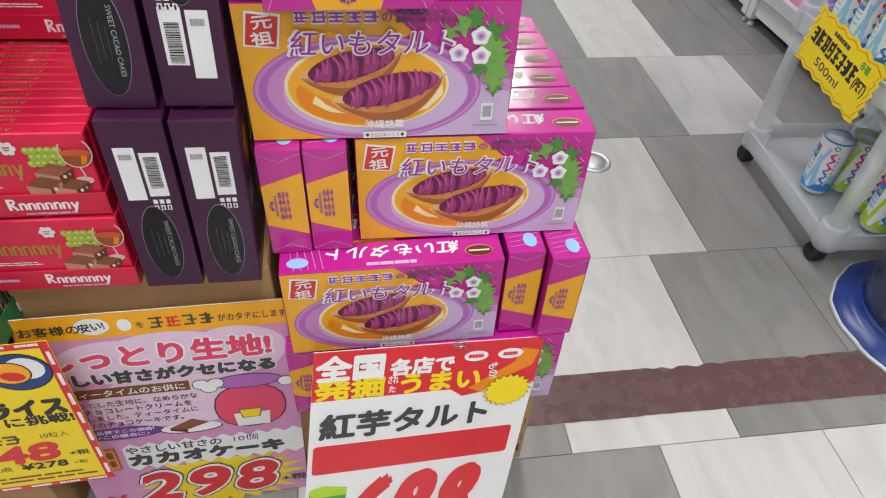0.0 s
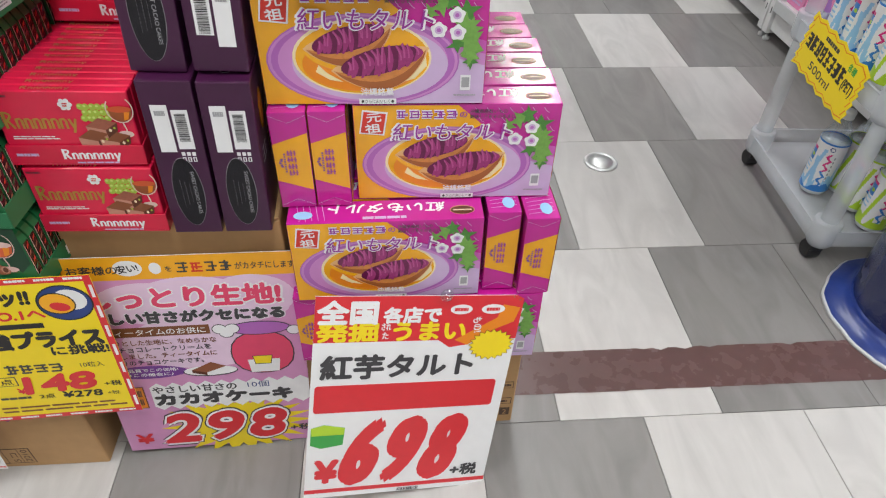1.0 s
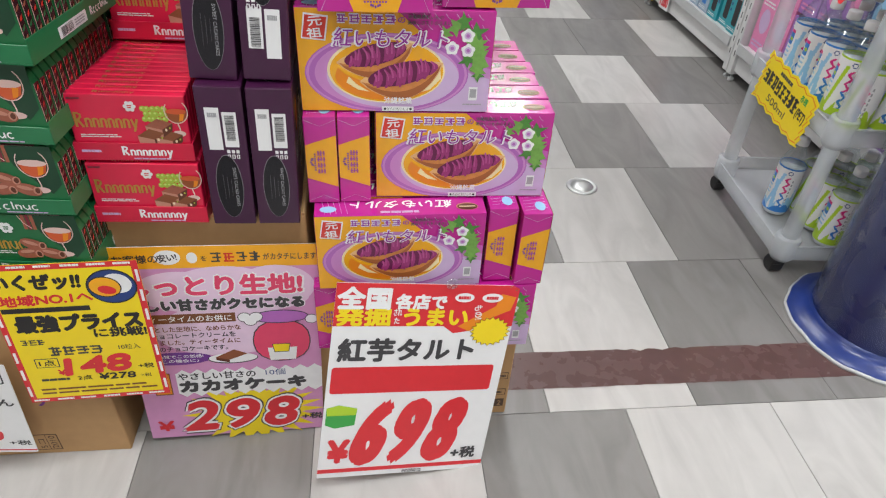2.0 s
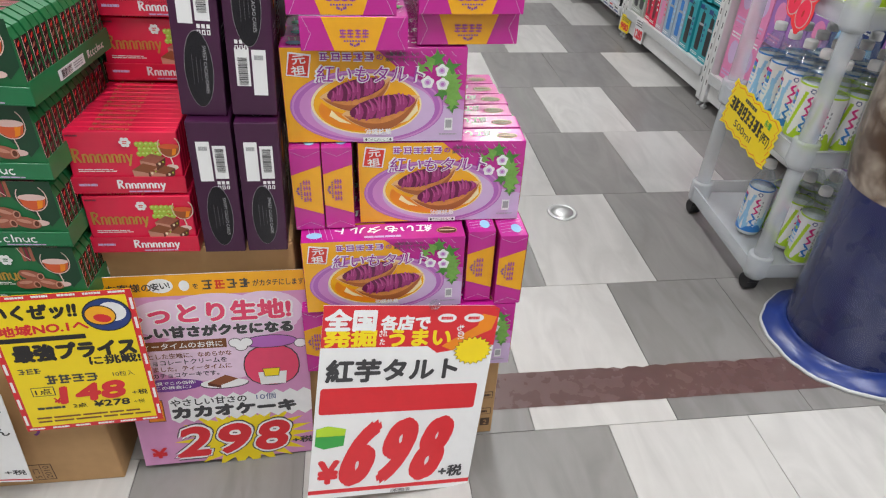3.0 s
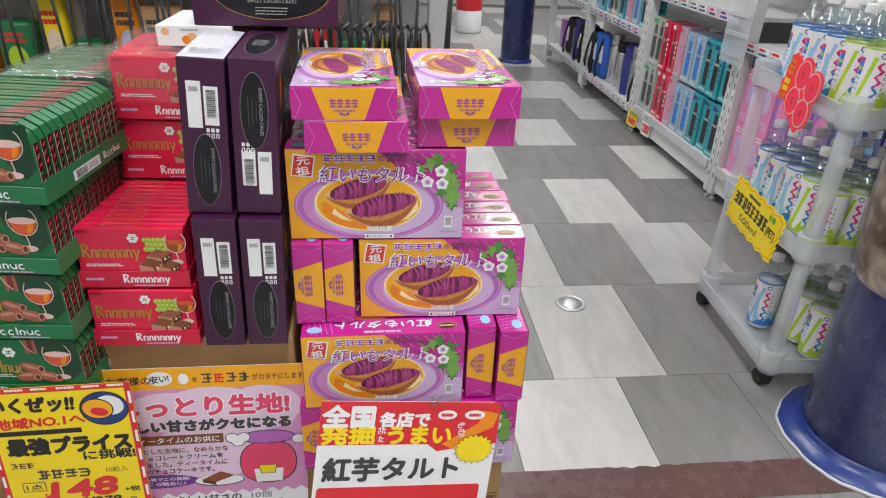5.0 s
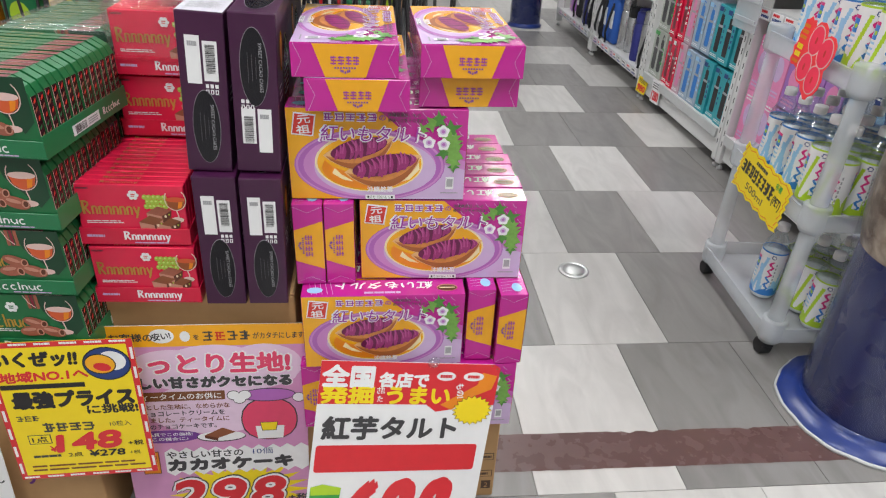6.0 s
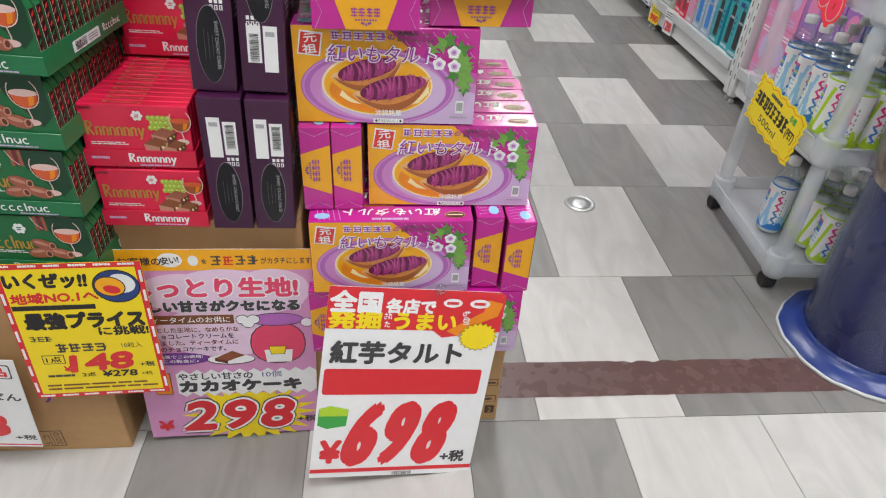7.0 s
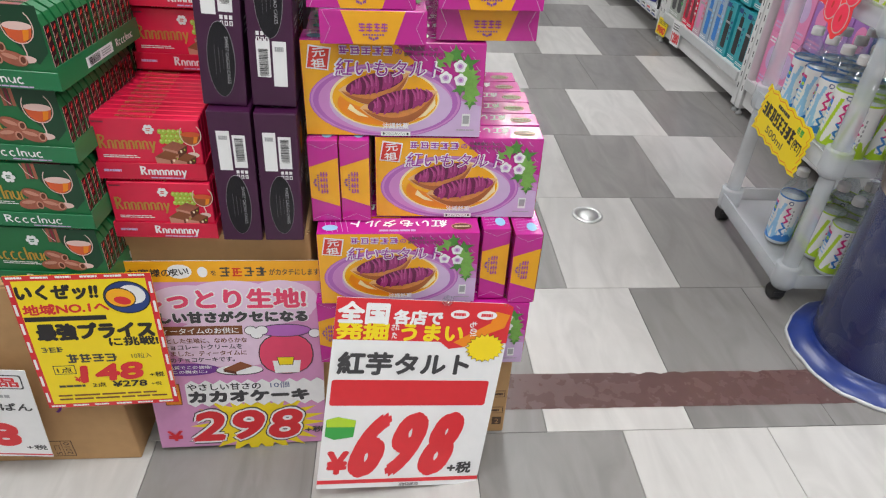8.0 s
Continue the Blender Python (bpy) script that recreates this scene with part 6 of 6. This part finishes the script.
for lvl in range(2):
    z = 0.1485 + lvl * 0.228
    y = 0.045
    for key, n in (("teal", 3), ("photo", 1), ("photo", 1), ("rose", 1), ("ruby", 2), ("pair", 1)):
        for i in range(n):
            w = {"teal": 0.085, "photo": 0.085, "rose": 0.075, "ruby": 0.07, "pair": 0.15}[key]
            shelf_put(KINDS[key], key, 0.02 + 0.008 * ((i + lvl) % 2), y + w / 2, z + 0.0004)
            y += w + 0.006
for i in range(4):
    key = ("teal", "teal", "photo", "rose")[i]
    shelf_put(KINDS[key], key, 0.14, 0.10 + 0.10 * i, 0.1487)


def plain_pack(card, accent, w, d, h, label):
    ob = thing("goods_box", label, "box", "boxed goods")
    bm = bmesh.new()
    box(bm, 0, -w / 2, 0, d, w / 2, h, 0.0015)
    part("carton", bm, card, ob)
    a = Art()
    a.disc(0, 0.55 * h, 0.3 * w, 0.22 * h, accent, 1, 20)
    a.bars(-0.4 * w, 0.8 * h, 0.4 * w, 0.92 * h, WHITE, 1, 2, 4, 0.5)
    a.bars(-0.4 * w, 0.06 * h, 0.4 * w, 0.2 * h, accent, 1, 2, 6, 0.5)
    a.put("front_print", facing(0, 0, 0, "-x"), ob)
    return ob


PINK_PACK = plain_pack(PINK_CARD, PALE_LILAC, 0.10, 0.12, 0.20, "pink boxed goods on the shelf")
VIOLET_PACK = plain_pack(PURPLE_CARD, PINK_CARD, 0.10, 0.12, 0.19, "violet boxed goods on the shelf")
BLUE_PACK = plain_pack(NAVY_INK, SKY_INK, 0.10, 0.12, 0.20, "navy boxed goods on the shelf")
for i in range(8):
    for lvl in range(2):
        key = ("pink", "pink", "violet", "violet", "violet", "blue", "blue", "violet")[i]
        ob = {"pink": PINK_PACK, "violet": VIOLET_PACK, "blue": BLUE_PACK}[key]
        shelf_put(ob, key, 0.03, -0.095 - 0.105 * i, 0.1485 + 0.2015 * lvl)


def flask(body, cap, h, r):
    ob = thing("vacuum_flask", "upright steel vacuum flask with a cup lid", "flask", "flasks on the shelf")
    bm = bmesh.new()
    lathe(bm, [(r * 0.93, 0), (r, 0.006), (r, h * 0.72), (r * 0.86, h * 0.76), (r * 0.86, h * 0.78)], 18)
    part("body", bm, body, ob, "", True)
    bm = bmesh.new()
    lathe(bm, [(r * 0.9, h * 0.78), (r * 0.92, h * 0.79), (r * 0.88, h * 0.97), (r * 0.8, h)], 18)
    part("lid", bm, cap, ob, "", True)
    return ob


def bottle_bag(mat, h, w):
    ob = thing("bottle_bag", "padded nylon bottle bag with a shoulder strap", "bag", "bags on the shelf")
    bm = bmesh.new()
    box(bm, -w / 2, -w / 2, 0, w / 2, w / 2, h, w * 0.3, 0, 4)
    part("body", bm, mat, ob, "", True)
    bm = bmesh.new()
    pts = [(-w * 0.5, 0.0, h * 0.9), (-w * 0.75, -0.01, h * 0.6), (-w * 0.8, 0.01, h * 0.25), (-w * 0.62, 0.03, 0.02), (-w * 0.58, 0.05, -0.06)]
    for p, q in zip(pts, pts[1:]):
        rod(bm, p, q, 0.007, 8)
    part("strap", bm, BAG_BLACK, ob, "", True)
    bm = bmesh.new()
    box(bm, -w * 0.56, -w * 0.2, h * 0.35, -w * 0.5, w * 0.2, h * 0.75, 0.002)
    part("paper_tag", bm, PAPER, ob, "white paper tag")
    return ob


F1, F2, F3 = flask(SILVER, SILVER, 0.28, 0.040), flask(BAG_NAVY, BAG_NAVY, 0.26, 0.042), flask(SILVER, BLACK_RUBBER, 0.25, 0.038)
B1, B2 = bottle_bag(BAG_BLACK, 0.25, 0.09), bottle_bag(BAG_BLUE, 0.26, 0.095)
row = [(B1, "b1"), (F1, "f1"), (F2, "f2"), (F2, "f2"), (F3, "f3"), (F1, "f1"), (B2, "b2"), (B2, "b2"), (B1, "b1"), (B1, "b1"), (B2, "b2"), (B1, "b1"), (F2, "f2"), (F3, "f3"), (B1, "b1"), (PINK_PACK, "pink"), (PINK_PACK, "pink"), (VIOLET_PACK, "violet")]
rnd = random.Random(8)
for i, (ob, key) in enumerate(row):
    shelf_put(ob, key, 0.09 + rnd.uniform(-0.02, 0.03), 1.005 + 0.096 * i, 0.1288, rnd.uniform(-8, 8))
for i in range(16):
    key = ("teal", "photo", "rose", "teal", "pair", "photo")[i % 6]
    shelf_put(KINDS[key], key, 0.03, 1.03 + 0.105 * i + (0.03 if key == "pair" else 0), 0.5188)


def hung_sign(label, w, h, ground, figures, colour, m):
    a = Art()
    a.rect(0, 0, w, h, ground, 0.5)
    a.text(figures, 0.5 * w, 0.32 * h, 0.84 * w, 0.42 * h, colour, 1, 0.04)
    a.bars(0.08 * w, 0.62 * h, 0.92 * w, 0.92 * h, CHARCOAL, 1, 3, 5, 0.5)
    return sheet("shelf_price_sign", label, w, h, a, m, ground)


hung_sign("white shelf price sign with red figures", 0.085, 0.11, PAPER, "1280", RED, SHELF @ pose(-0.012, 0.72, 0.05, 0, 0, -84))
hung_sign("small yellow shelf price sign with red figures", 0.07, 0.08, YELLOW, "980", RED, SHELF @ pose(-0.02, 0.90, 0.05, 0, 10, -70))
for k in range(2):
    bm = bmesh.new()
    box(bm, 0, 0, 0, 0.002, 0.17, 0.24, 0.0005)
    for j in range(3):
        box(bm, -0.006, 0.01, 0.03 + 0.07 * j, -0.001, 0.16, 0.045 + 0.07 * j, 0.001)
    holder = thing("leaflet_holder", "clear plastic leaflet holder on a shelf upright", "holder", "leaflet holders")
    part("sleeve", bm, CART_PLASTIC, holder)
    holder.matrix_world = SHELF @ pose(-0.05, -0.12 + 0.10 * k, 0.56, 0, 0, -30 * k)


# ---------------------------------------------------------------- black wire rack and goods behind the display
RACK = thing("wire_rack", "black wire display rack behind the sweets", "rack")
RACK.matrix_world = shown(-1.05, 0.62, 0.0)
bm = bmesh.new()
rod(bm, (0, 0, 0.0), (0, 0, 1.25), 0.0032, 6)
bar_me = None
for i in range(58):
    if bar_me is None:
        ob = part("upright_wire", bm, BLACK_WIRE, RACK)
        bar_me = ob.data
    else:
        ob = new("upright_wire", bar_me)
        ob.parent = RACK
    ob.matrix_local = pose(0.0225 * i, 0.006 * math.sin(i * 2.3), 0, 0, 3.5 * math.sin(i * 1.7), 0)
for z in (0.25, 0.62, 1.0, 1.24):
    bm = bmesh.new()
    rod(bm, (-0.02, -0.004, z), (1.30, -0.004, z), 0.0045, 8)
    part("cross_wire", bm, BLACK_WIRE, RACK)
for i in range(22):
    bm = bmesh.new()
    x = 0.80 + 0.021 * i
    pts = [(x, 0.02, 0.15), (x, 0.02, 0.78), (x + 0.004, 0.035, 0.815), (x + 0.02, 0.10, 0.82), (x + 0.035, 0.16, 0.79), (x + 0.07, 0.30, 0.15)]
    for p, q in zip(pts, pts[1:]):
        rod(bm, p, q, 0.0042, 6)
    part("hoop_wire", bm, BLACK_WIRE, RACK)

BACKSHELF = thing("grocery_shelf", "shelf of colourful packets behind the wire rack", "shelf")
BACKSHELF.matrix_world = shown(-1.5, 1.02, 0.0)
bm = bmesh.new()
box(bm, 0, 0.42, 0, 1.75, 0.45, 1.6)
part("back_panel", bm, STEEL_WHITE, BACKSHELF)
for z in (0.02, 0.29, 0.56, 0.86):
    bm = bmesh.new()
    box(bm, 0, 0.0, z, 1.75, 0.42, z + 0.02, 0.002)
    part("board", bm, STEEL_WHITE, BACKSHELF)
    bm = bmesh.new()
    box(bm, 0, -0.01, z - 0.02, 1.75, -0.0005, z + 0.022, 0.002)
    part("price_rail", bm, PAPER, BACKSHELF)
colours = [YELLOW, RED, PAPER, ORANGE, LIME, CREAM, RUBY, SKY_INK, KRAFT, GREEN_TRAY]
rnd = random.Random(21)
for z in (0.0404, 0.3104, 0.5804, 0.8804):
    x = 0.05
    while x < 1.62:
        w, h = rnd.uniform(0.06, 0.13), rnd.uniform(0.12, 0.24)
        c = rnd.choice(colours)
        packet = thing("snack_packet", "colourful packet of snacks on the rear shelf", "packet", "snack packets")
        bm = bmesh.new()
        box(bm, -w / 2, 0, 0, w / 2, 0.07, h, 0.012, 0, 3)
        part("pouch", bm, c, packet, "", True)
        a = Art()
        a.disc(0, 0.45 * h, 0.28 * w, 0.2 * h, rnd.choice(colours), 1, 14)
        a.bars(-0.34 * w, 0.68 * h, 0.34 * w, 0.86 * h, rnd.choice((WHITE, CHARCOAL, RED)), 1, 2, int(x * 100), 0.6)
        a.put("print", facing(0, -0.0006, 0), packet)
        packet.matrix_world = shown(-1.5, 1.02, 0.0) @ pose(x + w / 2, 0.03 + rnd.uniform(0, 0.03), z, 0, 0, rnd.uniform(-6, 6))
        x += w + rnd.uniform(0.004, 0.02)

# white display frame beyond the rack
FRAME = thing("display_frame", "white steel display frame beyond the wire rack", "frame")
FRAME.matrix_world = shown(-0.02, 1.16, 0.0)
for x in (-0.75, 0.275):
    bm = bmesh.new()
    box(bm, x, 0, 0, x + 0.062, 0.04, 1.5, 0.003)
    part("upright", bm, STEEL_WHITE, FRAME)
bm = bmesh.new()
box(bm, -0.687, 0.004, 0.90, 0.274, 0.036, 0.94, 0.003)
part("cross_rail", bm, STEEL_WHITE, FRAME)
# a mascot, simplified to a plain drum, and a stool of goods far down the aisle
MASCOT = thing("drum", "distant white and red mascot on the floor, simplified to a plain drum shape", "drum")
bm = bmesh.new()
lathe(bm, [(0.11, 0), (0.12, 0.02), (0.12, 0.20)], 24)
part("lower_band", bm, WHITE, MASCOT, "", True)
bm = bmesh.new()
lathe(bm, [(0.1205, 0.20), (0.122, 0.22), (0.122, 0.34), (0.12, 0.36)], 24)
part("middle_band", bm, RED, MASCOT, "red band", True)
bm = bmesh.new()
lathe(bm, [(0.12, 0.36), (0.12, 0.52), (0.10, 0.56)], 24)
part("upper_band", bm, PAPER, MASCOT, "", True)
bm = bmesh.new()
lathe(bm, [(0.121, 0.43), (0.1225, 0.44), (0.1225, 0.47), (0.121, 0.48)], 24)
part("yellow_band", bm, YELLOW, MASCOT, "yellow band", True)
MASCOT.matrix_world = pose(1.05, 6.25, 0)


# ---------------------------------------------------------------- the room
X0, X1, Y0, Y1 = -3.0, 3.2, -3.6, 8.2


def slab(name, x0, y0, z0, x1, y1, z1, mat, label, category):
    bm = bmesh.new()
    box(bm, x0, y0, z0, x1, y1, z1)
    return tagged(finish(bm, name, mat), label, category, "", "structure")


slab("ceiling", X0, Y0, CEIL, X1, Y1, CEIL + 0.1, CEILING_PAINT, "white board ceiling of the shop", "ceiling")
slab("wall_west", X0 - 0.12, Y0, 0, X0, Y1, CEIL, WALL_PAINT, "plain white painted shop wall", "wall")
slab("wall_east", X1, Y0, 0, X1 + 0.12, Y1, CEIL, WALL_PAINT, "plain white painted shop wall", "wall")
slab("wall_south", X0 - 0.12, Y0 - 0.12, 0, X1 + 0.12, Y0, CEIL, WALL_PAINT, "plain white painted shop wall", "wall")
slab("wall_north", X0 - 0.12, Y1, 0, X1 + 0.12, Y1 + 0.12, CEIL, WALL_PAINT, "plain white painted shop wall", "wall")


def fluorescent(x, y):
    ob = thing("ceiling_light", "white fluorescent ceiling fitting, lit", "light", "ceiling lights", "")
    bm = bmesh.new()
    box(bm, -0.13, -0.62, -0.045, 0.13, 0.62, 0.0, 0.004)
    part("housing", bm, STEEL_WHITE, ob)
    for sx in (-0.06, 0.06):
        bm = bmesh.new()
        lathe(bm, [(0.014, -0.59), (0.014, 0.59)], 12, 0, True, pose(sx, 0, -0.062, -90, 0, 0))
        part("tube", bm, GLOW, ob, "glowing tube", True)
    ob.matrix_world = pose(x, y, CEIL - 0.0005)


for lx, ly in TUBE_ROWS:
    fluorescent(lx, ly)

# floor: joint bed, staggered tiles, painted line, drain
FLOOR = slab("floor", X0, Y0, -0.10, X1, Y1, -0.0022, JOINT, "marbled grey and white vinyl tile floor", "floor")
TX, TY = 0.30, 0.45
# pale tiles by row and place along it; odd rows are shifted half a tile
PALE = {(-1, -4), (-1, -2), (-1, 0), (-1, 1), (0, 0), (1, 0), (2, 0), (2, 2), (3, 1), (4, 0), (4, 3), (5, 1), (6, -1), (6, 3), (7, 1), (7, 2), (8, 0), (9, 1), (9, 2), (-2, 1), (-2, -2), (-3, 0), (0, -3), (1, -3), (2, -3), (3, -2)}


def tile_mesh(mat):
    bm = bmesh.new()
    g = 0.0007
    box(bm, g, g, -0.003, TX - g, TY - g, 0.0, 0.0005)
    me = bpy.data.meshes.new("tile")
    bm.to_mesh(me)
    bm.free()
    me.materials.append(mat)
    return me


TM = {True: tile_mesh(TILE_WHITE), False: tile_mesh(TILE_GREY)}
rest = {True: bmesh.new(), False: bmesh.new()}
rnd = random.Random(4)
for k in range(-9, 17):
    off = (0.6125 if k % 2 else 0.467) - 0.0065 * k
    y = 0.74 + TY * k
    for i in range(-16, 14):
        x = off + TX * i
        if x < X0 or x + TX > X1 or y < Y0 or y + TY > Y1:
            continue
        known = -2 <= k <= 9 and -4 <= i <= 3
        pale = (k, i) in PALE if known else rnd.random() < 0.45
        if -1.0 < x < 2.0 and -0.7 < y < 5.0:
            t = new("tile", TM[pale])
            t.parent = FLOOR
            t.location = (x, y, 0)
        else:
            box(rest[pale], x + 0.0007, y + 0.0007, -0.003, x + TX - 0.0007, y + TY - 0.0007, 0.0)
for pale, mat in ((True, TILE_WHITE), (False, TILE_GREY)):
    ob = part("tile_field", rest[pale], mat, FLOOR)
    ob["kind"] = "stuff"

bm = bmesh.new()
rnd = random.Random(17)
n = 180
upper, lower = [], []
for i in range(n + 1):
    x = -1.2 + 3.0 * i / n
    chip = -rnd.uniform(0, 0.007) if rnd.random() < 0.12 else 0.0
    upper.append((x, 0.895 + chip + rnd.uniform(-0.0008, 0.0008)))
    lower.append((x, 0.797 + rnd.uniform(-0.0008, 0.0008)))
for i in range(n):
    f = bm.faces.new([bm.verts.new((*p, 0.0008)) for p in (lower[i], lower[i + 1], upper[i + 1], upper[i])])
bmesh.ops.remove_doubles(bm, verts=bm.verts[:], dist=1e-6)
tagged(finish(bm, "floor_line", TAPE), "dark brown glossy line painted across the tiles, edges chipped", "floor line", "", "structure")

DRAIN = thing("floor_drain", "round brushed steel drain cover set in a pale tile", "drain")
bm = bmesh.new()
lathe(bm, [(0.046, 0.0002), (0.0455, 0.003), (0.041, 0.0042), (0.036, 0.0035), (0.0355, 0.0026)], 36)
part("rim", bm, CHROME, DRAIN, "", True)
bm = bmesh.new()
lathe(bm, [(0.033, 0.0026), (0.0325, 0.0045), (0.012, 0.0058), (0.0, 0.006)], 36, 0, False)
part("cover", bm, CHROME, DRAIN, "", True)
DRAIN.matrix_world = pose(0.744, 1.537, 0)
